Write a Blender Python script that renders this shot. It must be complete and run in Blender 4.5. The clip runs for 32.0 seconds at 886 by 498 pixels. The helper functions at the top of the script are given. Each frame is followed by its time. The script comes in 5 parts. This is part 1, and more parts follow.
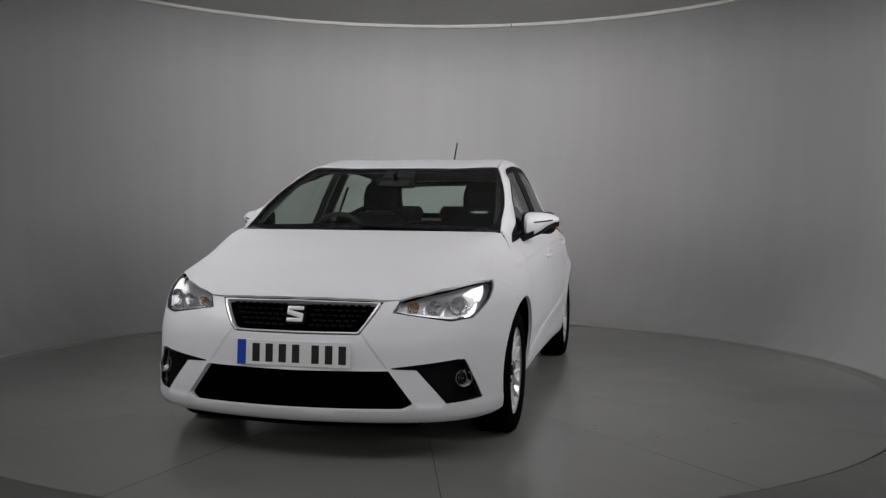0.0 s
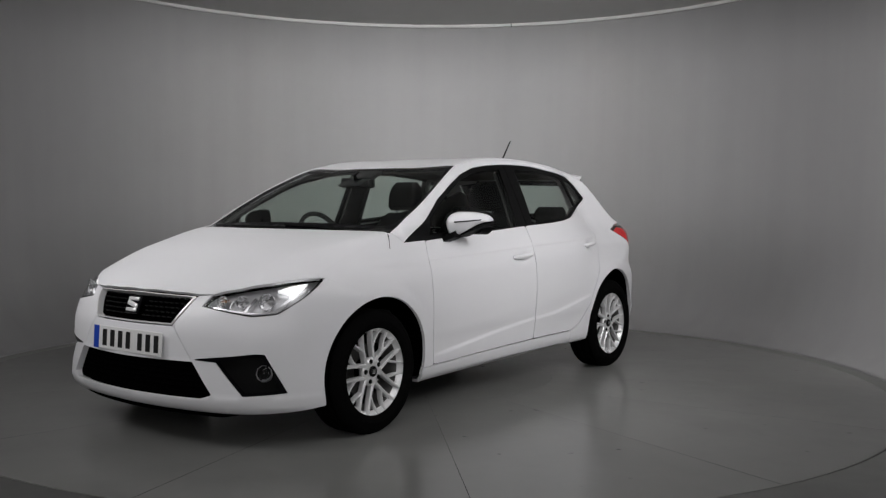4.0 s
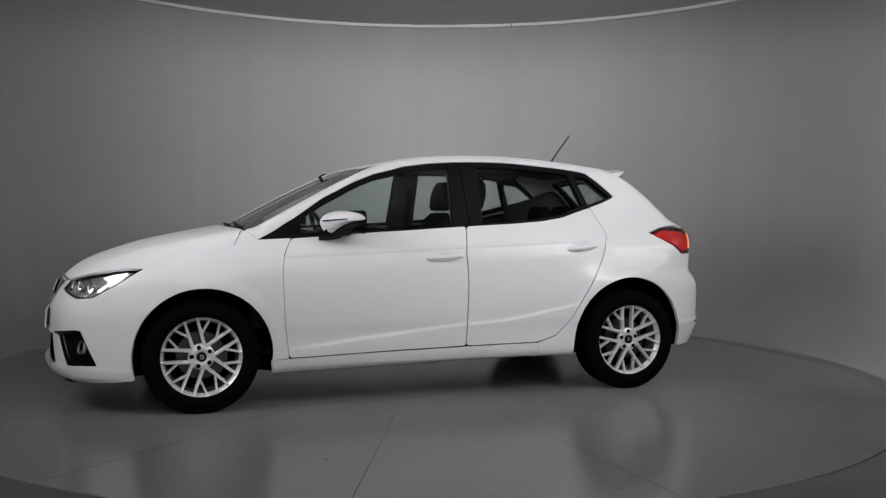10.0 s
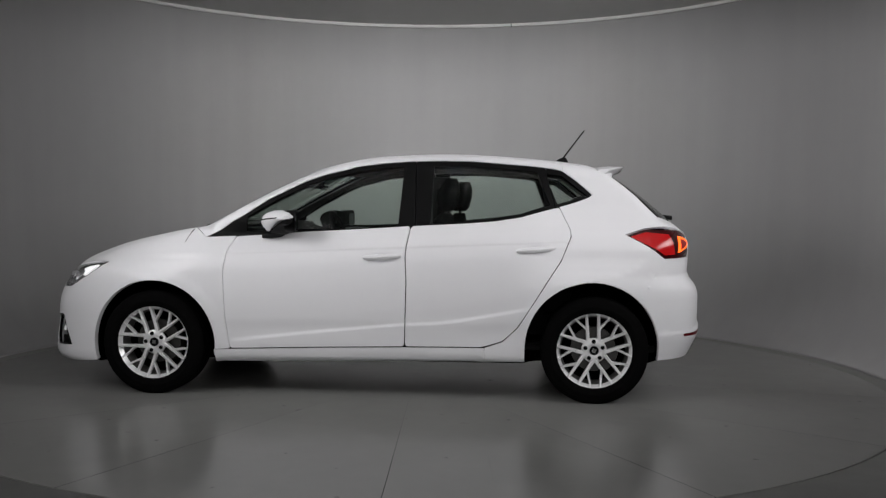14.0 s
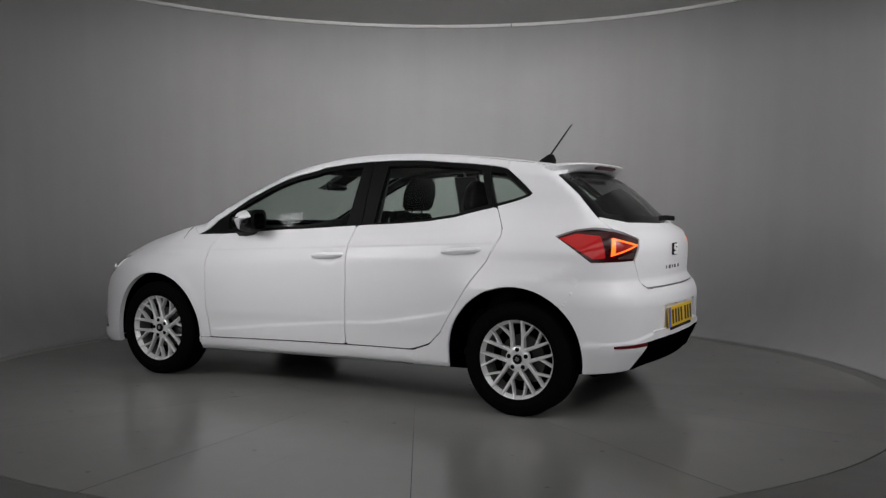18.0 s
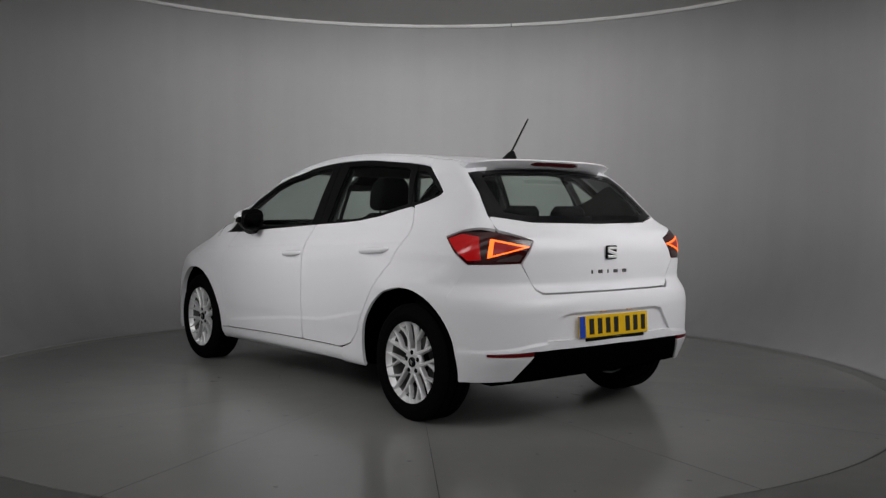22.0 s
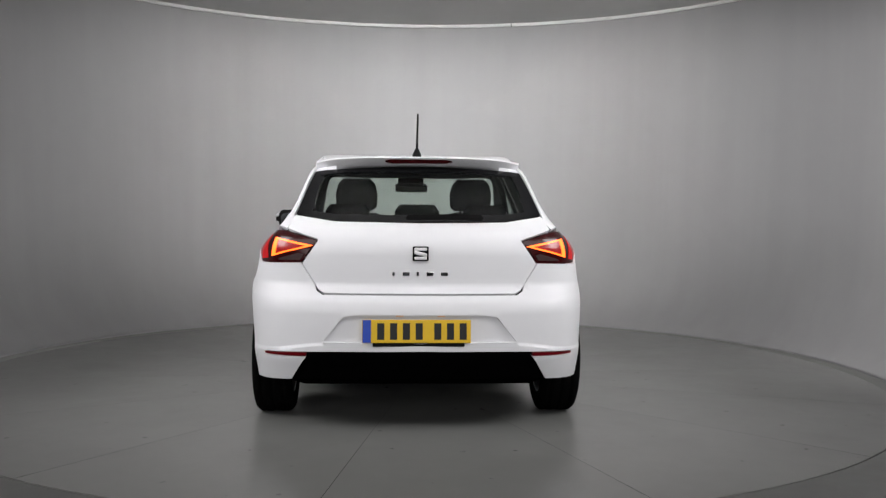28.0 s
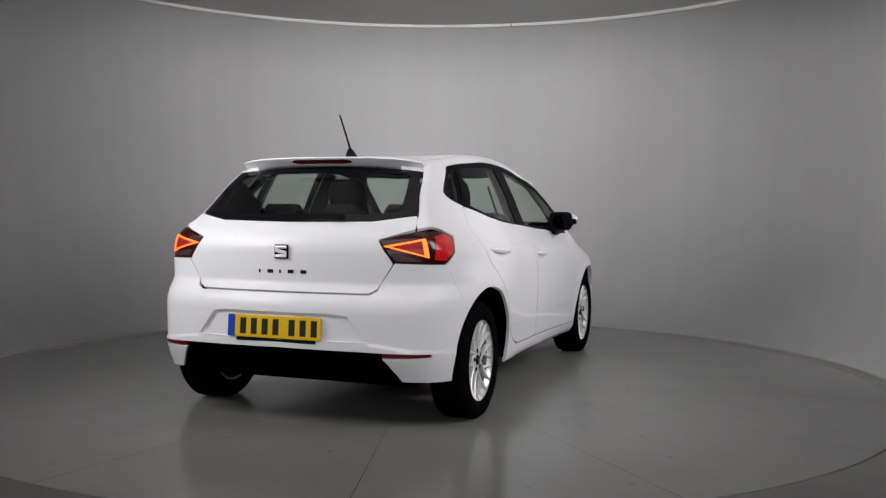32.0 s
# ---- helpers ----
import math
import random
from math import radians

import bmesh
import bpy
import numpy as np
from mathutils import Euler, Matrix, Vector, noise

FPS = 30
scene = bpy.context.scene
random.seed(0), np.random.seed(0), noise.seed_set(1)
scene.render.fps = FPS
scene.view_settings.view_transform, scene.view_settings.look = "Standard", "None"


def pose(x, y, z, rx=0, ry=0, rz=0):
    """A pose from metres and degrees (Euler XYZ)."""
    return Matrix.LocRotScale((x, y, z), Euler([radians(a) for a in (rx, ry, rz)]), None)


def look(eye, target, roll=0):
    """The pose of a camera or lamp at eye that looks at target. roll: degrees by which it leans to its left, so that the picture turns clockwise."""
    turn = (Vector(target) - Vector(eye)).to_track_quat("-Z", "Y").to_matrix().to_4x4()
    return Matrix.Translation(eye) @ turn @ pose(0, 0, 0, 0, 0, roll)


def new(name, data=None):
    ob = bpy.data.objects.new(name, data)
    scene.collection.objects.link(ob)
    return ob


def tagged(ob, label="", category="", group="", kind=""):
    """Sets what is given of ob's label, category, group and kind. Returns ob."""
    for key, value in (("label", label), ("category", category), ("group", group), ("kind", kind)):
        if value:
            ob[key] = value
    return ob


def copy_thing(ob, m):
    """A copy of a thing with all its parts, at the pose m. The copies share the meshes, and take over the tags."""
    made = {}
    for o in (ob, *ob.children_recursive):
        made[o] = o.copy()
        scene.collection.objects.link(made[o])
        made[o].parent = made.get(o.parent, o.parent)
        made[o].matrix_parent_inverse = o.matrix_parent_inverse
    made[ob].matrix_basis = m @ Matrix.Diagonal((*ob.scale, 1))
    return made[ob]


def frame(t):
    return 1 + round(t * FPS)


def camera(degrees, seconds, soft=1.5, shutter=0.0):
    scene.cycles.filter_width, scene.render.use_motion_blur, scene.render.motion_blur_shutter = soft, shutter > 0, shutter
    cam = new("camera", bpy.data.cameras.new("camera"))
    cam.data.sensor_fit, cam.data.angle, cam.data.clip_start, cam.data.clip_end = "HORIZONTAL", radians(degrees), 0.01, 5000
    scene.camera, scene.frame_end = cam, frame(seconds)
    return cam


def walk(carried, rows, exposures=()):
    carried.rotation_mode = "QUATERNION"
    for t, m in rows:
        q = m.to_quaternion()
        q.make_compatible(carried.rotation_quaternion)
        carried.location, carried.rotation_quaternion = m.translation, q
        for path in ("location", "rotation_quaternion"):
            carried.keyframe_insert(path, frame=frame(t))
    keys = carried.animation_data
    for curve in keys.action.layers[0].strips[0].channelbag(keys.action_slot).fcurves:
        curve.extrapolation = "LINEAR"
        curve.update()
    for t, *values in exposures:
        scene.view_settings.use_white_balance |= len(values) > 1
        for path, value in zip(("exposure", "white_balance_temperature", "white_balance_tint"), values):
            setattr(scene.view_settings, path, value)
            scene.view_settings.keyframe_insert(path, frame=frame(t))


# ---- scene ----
from mathutils import geometry

# ---- camera: it stands still while the turntable turns ----
LENGTH = 32.0
cam = camera(50.58, LENGTH, soft=1.32)
EYE = Vector((0.0, -6.233, 1.091))
PAN, TILT, ROLL = -1.58, -2.38, -0.464
CAM_POSE = Matrix.Translation(EYE) @ pose(0, 0, 0, 90 + TILT, 0, PAN) @ pose(0, 0, 0, 0, 0, -ROLL)
walk(cam, [(0.0, CAM_POSE), (LENGTH, CAM_POSE)],
     exposures=[(0.0, -0.05), (6.0, -0.04), (13.0, -0.22), (22.0, -0.16), (24.0, -0.16), (25.5, 0.05), (28.0, 0.60), (31.0, 0.58), (32.0, 0.28)])

# ---- light: soft boxes by the camera, in a dim closed studio ----
world = bpy.data.worlds.new("studio_air")
scene.world = world
world.use_nodes = True
world.node_tree.nodes["Background"].inputs[0].default_value = (0.9, 0.95, 1.0, 1)
world.node_tree.nodes["Background"].inputs[1].default_value = 0.003


def area_lamp(name, eye, target, w, h, watts, colour=(1, 0.985, 0.995), spread=180):
    data = bpy.data.lights.new(name, "AREA")
    data.shape, data.size, data.size_y, data.energy, data.color = "RECTANGLE", w, h, watts, colour
    data.spread = radians(spread)
    ob = new(name, data)
    ob.matrix_world = look(eye, target)
    return tagged(ob, "", "", "", "structure")


area_lamp("front_bank_lamp", (0.0, -6.7, 1.6), (0.0, 0.0, 0.8), 7.0, 1.7, 52)
area_lamp("overhead_bank_lamp", (0.0, -3.3, 2.93), (0.0, -0.9, 0.0), 5.4, 1.5, 22, spread=140)
area_lamp("top_bank_lamp", (0.0, -2.2, 2.92), (0.1, 3.5, 2.2), 3.4, 0.3, 47, spread=66)
for side in (-1, 1):
    area_lamp("side_bank_lamp", (2.95 * side, -2.3, 2.4), (0.0, 0.0, 0.8), 1.5, 1.4, 13, spread=75)
area_lamp("strip_lamp", (3.22, -0.75, 1.95), (3.34, 0.9, 1.9), 0.25, 1.7, 18)
area_lamp("strip_lamp", (-3.18, -1.25, 1.95), (-2.35, 1.2, 1.9), 0.25, 1.7, 3.0)

# ---- materials ----
def mat(name, colour, rough=0.5, metal=0.0, noise_amt=0.06, scale=8.0, bump=0.0, bump_scale=60.0, coat=0.0, coat_rough=0.04,
        rough_var=0.0, emit=None, strength=0.0, transmission=0.0, ior=1.45, spec=0.5, coords="Object"):
    m = bpy.data.materials.new(name)
    m.use_nodes = True
    nt = m.node_tree
    b = nt.nodes["Principled BSDF"]
    b.inputs["Roughness"].default_value, b.inputs["Metallic"].default_value = rough, metal
    b.inputs["Coat Weight"].default_value, b.inputs["Coat Roughness"].default_value = coat, coat_rough
    b.inputs["Transmission Weight"].default_value, b.inputs["IOR"].default_value = transmission, ior
    b.inputs["Specular IOR Level"].default_value = spec
    b.inputs["Base Color"].default_value = (*colour, 1)
    tex = nt.nodes.new("ShaderNodeTexCoord")
    if noise_amt or rough_var:
        n1, n2 = nt.nodes.new("ShaderNodeTexNoise"), nt.nodes.new("ShaderNodeTexNoise")
        n1.inputs["Scale"].default_value, n1.inputs["Detail"].default_value = scale, 6
        n2.inputs["Scale"].default_value, n2.inputs["Detail"].default_value = scale * 9, 4
        nt.links.new(tex.outputs[coords], n1.inputs["Vector"])
        nt.links.new(tex.outputs[coords], n2.inputs["Vector"])
        mix = nt.nodes.new("ShaderNodeMath")
        mix.operation = "MULTIPLY_ADD"
        nt.links.new(n2.outputs["Fac"], mix.inputs[0])
        mix.inputs[1].default_value = 0.35
        nt.links.new(n1.outputs["Fac"], mix.inputs[2])
        ramp = nt.nodes.new("ShaderNodeMapRange")
        ramp.inputs["From Min"].default_value, ramp.inputs["From Max"].default_value = 0.35, 1.0
        ramp.inputs["To Min"].default_value, ramp.inputs["To Max"].default_value = 1 - noise_amt, 1 + noise_amt
        nt.links.new(mix.outputs[0], ramp.inputs["Value"])
        hsv = nt.nodes.new("ShaderNodeHueSaturation")
        hsv.inputs["Color"].default_value = (*colour, 1)
        nt.links.new(ramp.outputs[0], hsv.inputs["Value"])
        nt.links.new(hsv.outputs[0], b.inputs["Base Color"])
        if rough_var:
            rr = nt.nodes.new("ShaderNodeMapRange")
            rr.inputs["From Min"].default_value, rr.inputs["From Max"].default_value = 0.4, 0.95
            rr.inputs["To Min"].default_value = max(rough - rough_var, 0.02)
            rr.inputs["To Max"].default_value = rough + rough_var
            nt.links.new(mix.outputs[0], rr.inputs["Value"])
            nt.links.new(rr.outputs[0], b.inputs["Roughness"])
    if bump:
        nb, bp = nt.nodes.new("ShaderNodeTexNoise"), nt.nodes.new("ShaderNodeBump")
        nb.inputs["Scale"].default_value, nb.inputs["Detail"].default_value = bump_scale, 5
        nt.links.new(tex.outputs[coords], nb.inputs["Vector"])
        bp.inputs["Strength"].default_value, bp.inputs["Distance"].default_value = bump, 0.004
        nt.links.new(nb.outputs["Fac"], bp.inputs["Height"])
        nt.links.new(bp.outputs["Normal"], b.inputs["Normal"])
    if emit:
        b.inputs["Emission Color"].default_value, b.inputs["Emission Strength"].default_value = (*emit, 1), strength
    return m


PAINT = mat("white_paint", (0.78, 0.78, 0.80), 0.5, 0, 0.012, 3, coat=0.45, coat_rough=0.2, spec=0.2)
BLACK = mat("black_plastic", (0.003, 0.003, 0.0032), 0.55, 0, 0.15, 30, spec=0.12, bump=0.15, bump_scale=300)
GLOSS_BLACK = mat("gloss_black", (0.005, 0.005, 0.006), 0.08, 0, 0.05, 10, spec=0.22)
RUBBER = mat("tyre_rubber", (0.0035, 0.0035, 0.0035), 0.9, 0, 0.2, 25, spec=0.02, bump=0.3, bump_scale=200)
ALLOY = mat("silver_alloy", (0.84, 0.84, 0.845), 0.32, 0.45, 0.05, 12, rough_var=0.06)
CHROME = mat("chrome", (0.82, 0.82, 0.83), 0.08, 1.0, 0.02, 20)
WALL = mat("wall_paint", (0.345, 0.343, 0.343), 0.85, 0, 0.035, 0.9, bump=0.1, bump_scale=7)
CEIL = mat("ceiling_paint", (0.5, 0.5, 0.49), 0.9, 0, 0.03, 1.2)
TRIM = mat("trim_paint", (0.50, 0.50, 0.49), 0.6, 0, 0.05, 4)
FLOOR = mat("floor_paint", (0.225, 0.227, 0.216), 0.21, 0, 0.05, 1.1, bump=0.004, bump_scale=5, rough_var=0.04, spec=0.28)
DARK = mat("studio_dark", (0.10, 0.10, 0.105), 0.9, 0, 0.05, 2)
GAP = mat("gap_shadow", (0.01, 0.01, 0.01), 0.9, 0, 0.05, 2)



def worn(m, spots, streaks, depth):
    """Adds scuffs (small dark spots and smears) or long upright streaks to a painted surface's colour."""
    nt = m.node_tree
    b = nt.nodes["Principled BSDF"]
    source = b.inputs["Base Color"].links[0].from_socket
    tex, info, shift = nt.nodes.new("ShaderNodeTexCoord"), nt.nodes.new("ShaderNodeObjectInfo"), nt.nodes.new("ShaderNodeVectorMath")
    shift.operation = "MULTIPLY_ADD"
    shift.inputs[0].default_value = (13.0, 7.0, 0.0)
    nt.links.new(info.outputs["Random"], shift.inputs[1])
    nt.links.new(tex.outputs["Object"], shift.inputs[2])
    value = None
    for (sx, sy, sz), lo, hi, low in ([((9, 9, 9), 0.715, 0.77, depth), ((1.2, 16, 4), 0.71, 0.82, depth * 0.3), ((2.2, 2.2, 2.2), 0.52, 0.80, depth * 0.1)] if spots else []) + \
                                     ([((5, 5, 0.18), 0.35, 0.75, depth), ((1.1, 1.1, 0.5), 0.35, 0.75, depth)] if streaks else []):
        scale, noise, rng = nt.nodes.new("ShaderNodeVectorMath"), nt.nodes.new("ShaderNodeTexNoise"), nt.nodes.new("ShaderNodeMapRange")
        scale.operation = "MULTIPLY"
        scale.inputs[1].default_value = (sx, sy, sz)
        nt.links.new(shift.outputs[0], scale.inputs[0])
        noise.inputs["Scale"].default_value, noise.inputs["Detail"].default_value = 1.0, 3
        nt.links.new(scale.outputs[0], noise.inputs["Vector"])
        rng.inputs["From Min"].default_value, rng.inputs["From Max"].default_value = lo, hi
        rng.inputs["To Min"].default_value, rng.inputs["To Max"].default_value = 1.0, 1.0 - low
        nt.links.new(noise.outputs["Fac"], rng.inputs["Value"])
        if value is None:
            value = rng.outputs[0]
        else:
            mul = nt.nodes.new("ShaderNodeMath")
            mul.operation = "MULTIPLY"
            nt.links.new(value, mul.inputs[0])
            nt.links.new(rng.outputs[0], mul.inputs[1])
            value = mul.outputs[0]
    hsv = nt.nodes.new("ShaderNodeHueSaturation")
    nt.links.new(source, hsv.inputs["Color"])
    nt.links.new(value, hsv.inputs["Value"])
    nt.links.new(hsv.outputs[0], b.inputs["Base Color"])


worn(FLOOR, True, False, 0.5)
worn(WALL, False, True, 0.05)


def glass(name, tint, rough=0.0):
    m = bpy.data.materials.new(name)
    m.use_nodes = True
    nt = m.node_tree
    nt.nodes.remove(nt.nodes["Principled BSDF"])
    tr, gl, mix, lw, pw, ad = (nt.nodes.new("ShaderNode" + k) for k in ("BsdfTransparent", "BsdfGlossy", "MixShader", "LayerWeight", "Math", "Math"))
    tr.inputs["Color"].default_value = (*tint, 1)
    gl.inputs["Roughness"].default_value = rough
    lw.inputs["Blend"].default_value = 0.5
    pw.operation, ad.operation = "POWER", "MULTIPLY_ADD"
    nt.links.new(lw.outputs["Facing"], pw.inputs[0])
    pw.inputs[1].default_value = 5.0
    nt.links.new(pw.outputs[0], ad.inputs[0])
    ad.inputs[1].default_value, ad.inputs[2].default_value = 0.9, 0.026
    nt.links.new(ad.outputs[0], mix.inputs[0])
    nt.links.new(tr.outputs[0], mix.inputs[1])
    nt.links.new(gl.outputs[0], mix.inputs[2])
    nt.links.new(mix.outputs[0], nt.nodes["Material Output"].inputs["Surface"])
    return m


GLASS = glass("window_glass", (0.76, 0.83, 0.79), 0.05)
CLEAR = glass("lamp_glass", (0.93, 0.93, 0.94))
FABRIC = mat("seat_fabric", (0.008, 0.008, 0.0085), 0.95, 0, 0.08, 40, spec=0.08)
CABIN = mat("cabin_plastic", (0.006, 0.006, 0.0065), 0.8, 0, 0.2, 40, bump=0.2, bump_scale=300)
LINER = mat("headliner_cloth", (0.14, 0.14, 0.135), 0.95, 0, 0.06, 60)
PILLAR = mat("pillar_trim", (0.05, 0.05, 0.05), 0.8, 0, 0.06, 60)
RED_LENS = mat("red_lens", (0.34, 0.006, 0.008), 0.2, 0, 0.1, 30, coat=0.2, emit=(1.0, 0.012, 0.012), strength=0.12)
INNER_RED = mat("inner_red_lens", (0.16, 0.004, 0.006), 0.3, 0, 0.2, 60, coat=0.25, emit=(1.0, 0.012, 0.012), strength=0.13)
CABIN_MIRROR = mat("cabin_mirror_glass", (0.9, 0.9, 0.9), 0.02, 1.0, 0, 10)
# alloy with the shade deep inside the rim put into its colour
SHADED_ALLOY = mat("shaded_alloy", (0.13, 0.127, 0.124), 0.5, 0.5, 0.15, 20)
DARK_RED = mat("dark_red_lens", (0.035, 0.002, 0.003), 0.2, 0, 0.1, 30, coat=0.15)
GLOW = mat("tail_light_guide", (0.6, 0.05, 0.02), 0.3, 0, 0, 10, emit=(1.0, 0.13, 0.012), strength=2.4)
SMOKE = mat("clear_lens", (0.07, 0.045, 0.045), 0.25, 0.2, 0.1, 40, coat=0.4)
DRL = mat("daylight_lamp", (0.9, 0.9, 0.9), 0.3, 0, 0, 10, emit=(1, 1, 1), strength=0.9)
REFLECTOR = mat("lamp_reflector", (0.80, 0.80, 0.81), 0.18, 0.9, 0.05, 50)
BOWL = mat("lamp_bowl", (0.50, 0.50, 0.51), 0.3, 0.75, 0.05, 40)
GREY_CHROME = mat("dark_chrome", (0.10, 0.10, 0.105), 0.25, 0.9, 0.05, 40)
AMBER = mat("amber_bulb", (0.45, 0.19, 0.07), 0.3, 0, 0.1, 40)
PLATE_W = mat("white_plate", (0.78, 0.78, 0.77), 0.35, 0, 0.03, 40)
PLATE_Y = mat("yellow_plate", (0.75, 0.47, 0.01), 0.35, 0, 0.03, 40)
PLATE_BLUE = mat("blue_band", (0.015, 0.06, 0.42), 0.35, 0, 0.05, 40)
INK = mat("black_ink", (0.01, 0.01, 0.01), 0.5, 0, 0.05, 40)
# dimmed mirror: the dark studio's reflection is put into the glass colour
MIRROR = mat("mirror_glass", (0.04, 0.042, 0.045), 0.06, 1.0, 0, 10)
DISC = mat("brake_disc", (0.08, 0.078, 0.075), 0.4, 0.9, 0.15, 30)
SILVER = mat("bright_silver", (0.85, 0.85, 0.85), 0.28, 0.35, 0.03, 30)
SEAM = mat("plate_seam", (0.045, 0.045, 0.043), 0.8, 0, 0.1, 20)
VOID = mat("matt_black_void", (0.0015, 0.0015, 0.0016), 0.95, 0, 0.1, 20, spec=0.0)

# ---- mesh helpers ----
def mesh_object(name, verts, faces, material, parent=None, label="", smooth=True, normals=None):
    me = bpy.data.meshes.new(name)
    me.from_pydata([tuple(v) for v in verts], [], [tuple(f) for f in faces])
    me.materials.append(material)
    if smooth:
        me.polygons.foreach_set("use_smooth", [True] * len(me.polygons))
    if normals is not None:
        me.normals_split_custom_set_from_vertices([tuple(n) for n in normals])
    ob = new(name, me)
    if parent is not None:
        ob.parent = parent
    if label:
        ob["label"] = label
    return ob


def part(name, bm, material, parent, label="", smooth=False):
    me = bpy.data.meshes.new(name)
    bm.to_mesh(me)
    bm.free()
    me.materials.append(material)
    if smooth:
        me.polygons.foreach_set("use_smooth", [True] * len(me.polygons))
        me.set_sharp_from_angle(angle=radians(38))
    ob = new(name, me)
    if parent is not None:
        ob.parent = parent
    if label:
        ob["label"] = label
    return ob


def lathe(profile, n, a0=0.0, a1=360.0, closed=False):
    """Turns a profile of (radius, z) round the z axis; closed joins the profile's end to its start."""
    full = abs(a1 - a0) >= 359.9
    m = n if full else n + 1
    verts, faces = [], []
    for i in range(m):
        a = radians(a0 + (a1 - a0) * i / n)
        verts += [(r * math.cos(a), r * math.sin(a), z) for r, z in profile]
    k = len(profile)
    for i in range(n):
        j = (i + 1) % m
        for q in range(k if closed else k - 1):
            q2 = (q + 1) % k
            faces.append((i * k + q, j * k + q, j * k + q2, i * k + q2))
    return verts, faces


# ---- the studio: turntable, cyclorama wall, ceiling ----
TABLE_R, WALL_R, WALL_TOP, CEIL_Z = 2.945, 3.06, 3.55, 3.0
OPEN = 62.0          # half angle of the opening towards the camera, about -y

ground = mesh_object("floor", *lathe([(TABLE_R + 0.012, -0.03), (TABLE_R + 0.012, 0.0), (12.0, 0.0), (12.0, -0.03)], 160), FLOOR)
tagged(ground, "grey painted studio floor around the turntable", "floor", "", "structure")
turntable = mesh_object("turntable", *lathe([(0.001, -0.024), (0.001, -0.0018), (TABLE_R - 0.02, -0.0018), (TABLE_R - 0.02, -0.024)], 120), SEAM)
tagged(turntable, "round grey painted turntable of wedge plates under the car", "turntable")
mesh_object("centre_plate", *lathe([(0.001, 0.0), (0.9012, 0.0), (0.9014, -0.002), (0.9014, -0.012), (0.001, -0.012)], 96), FLOOR, turntable, smooth=False)
WEDGE = 360.0 / 14
seam = math.degrees(0.0011 / 1.9)
wedge_data = None
for i in range(14):
    v, f = lathe([(0.902, -0.012), (0.902, 0.0), (TABLE_R - 0.003, 0.0), (TABLE_R, -0.003), (TABLE_R, -0.012)], 24, seam, WEDGE - seam, True)
    if wedge_data is None:
        wedge = mesh_object("floor_plate", v, f, FLOOR, turntable, smooth=False)
        wedge_data = wedge.data
    else:
        wedge = new("floor_plate", wedge_data)
        wedge.parent = turntable
    wedge.rotation_euler = (0, 0, radians(42.3 + WEDGE * i))
pit = mesh_object("floor_pit", *lathe([(0.001, -0.031), (3.2, -0.031)], 96), GAP)
tagged(pit, "dark gap under the turntable edge", "floor", "", "structure")

cove = [(WALL_R, 0.0)]
for i in range(1, 13):
    a = radians(90 * i / 12)
    cove.append((WALL_R + 0.44 * math.sin(a) ** 1.0, 0.75 * (1 - math.cos(a))))
cove += [(WALL_R + 0.455, 1.4), (WALL_R + 0.475, 2.2), (WALL_TOP, CEIL_Z)]
back = [(r + 0.08, z) for r, z in reversed(cove)]
wall = mesh_object("wall_cyclorama", *lathe(cove + back, 140, -90 + OPEN, 270 - OPEN, True), WALL)
tagged(wall, "curved grey painted cyclorama wall round the turntable", "wall", "", "structure")
trim = mesh_object("trim", *lathe([(WALL_TOP - 0.006, CEIL_Z - 0.03), (WALL_TOP - 0.03, CEIL_Z - 0.03), (WALL_TOP - 0.03, CEIL_Z - 0.002), (WALL_TOP - 0.006, CEIL_Z - 0.002)],
                               140, -90 + OPEN, 270 - OPEN, True), TRIM, smooth=False)
for a in (74.4,):
    joint = mesh_object("trim_joint", *lathe([(WALL_TOP - 0.0035, CEIL_Z - 0.031), (WALL_TOP - 0.0315, CEIL_Z - 0.031), (WALL_TOP - 0.0315, CEIL_Z - 0.003), (WALL_TOP - 0.0035, CEIL_Z - 0.003)], 2, a, a + 0.14, True), SEAM, trim, smooth=False)
tagged(trim, "pale trim strip where wall meets ceiling", "trim", "", "structure")
ceiling = mesh_object("ceiling", *lathe([(0.001, CEIL_Z), (9.0, CEIL_Z), (9.0, CEIL_Z + 0.1), (0.001, CEIL_Z + 0.1)], 96), CEIL)
tagged(ceiling, "flat grey painted studio ceiling", "ceiling", "", "structure")
# unseen wall, added to enclose the set in dark surroundings
outer = mesh_object("wall_unseen_outer", *lathe([(8.9, 0.0), (8.9, CEIL_Z + 0.05), (9.0, CEIL_Z + 0.05), (9.0, 0.0)], 64, closed=True), DARK)
tagged(outer, "unseen dim grey wall added to close the studio", "wall", "", "structure")

# ---- the car: a smooth body form that all outer panels follow ----
car = new("hatchback_car")
tagged(car, "white five-door hatchback car with silver alloy wheels on a turntable", "car")


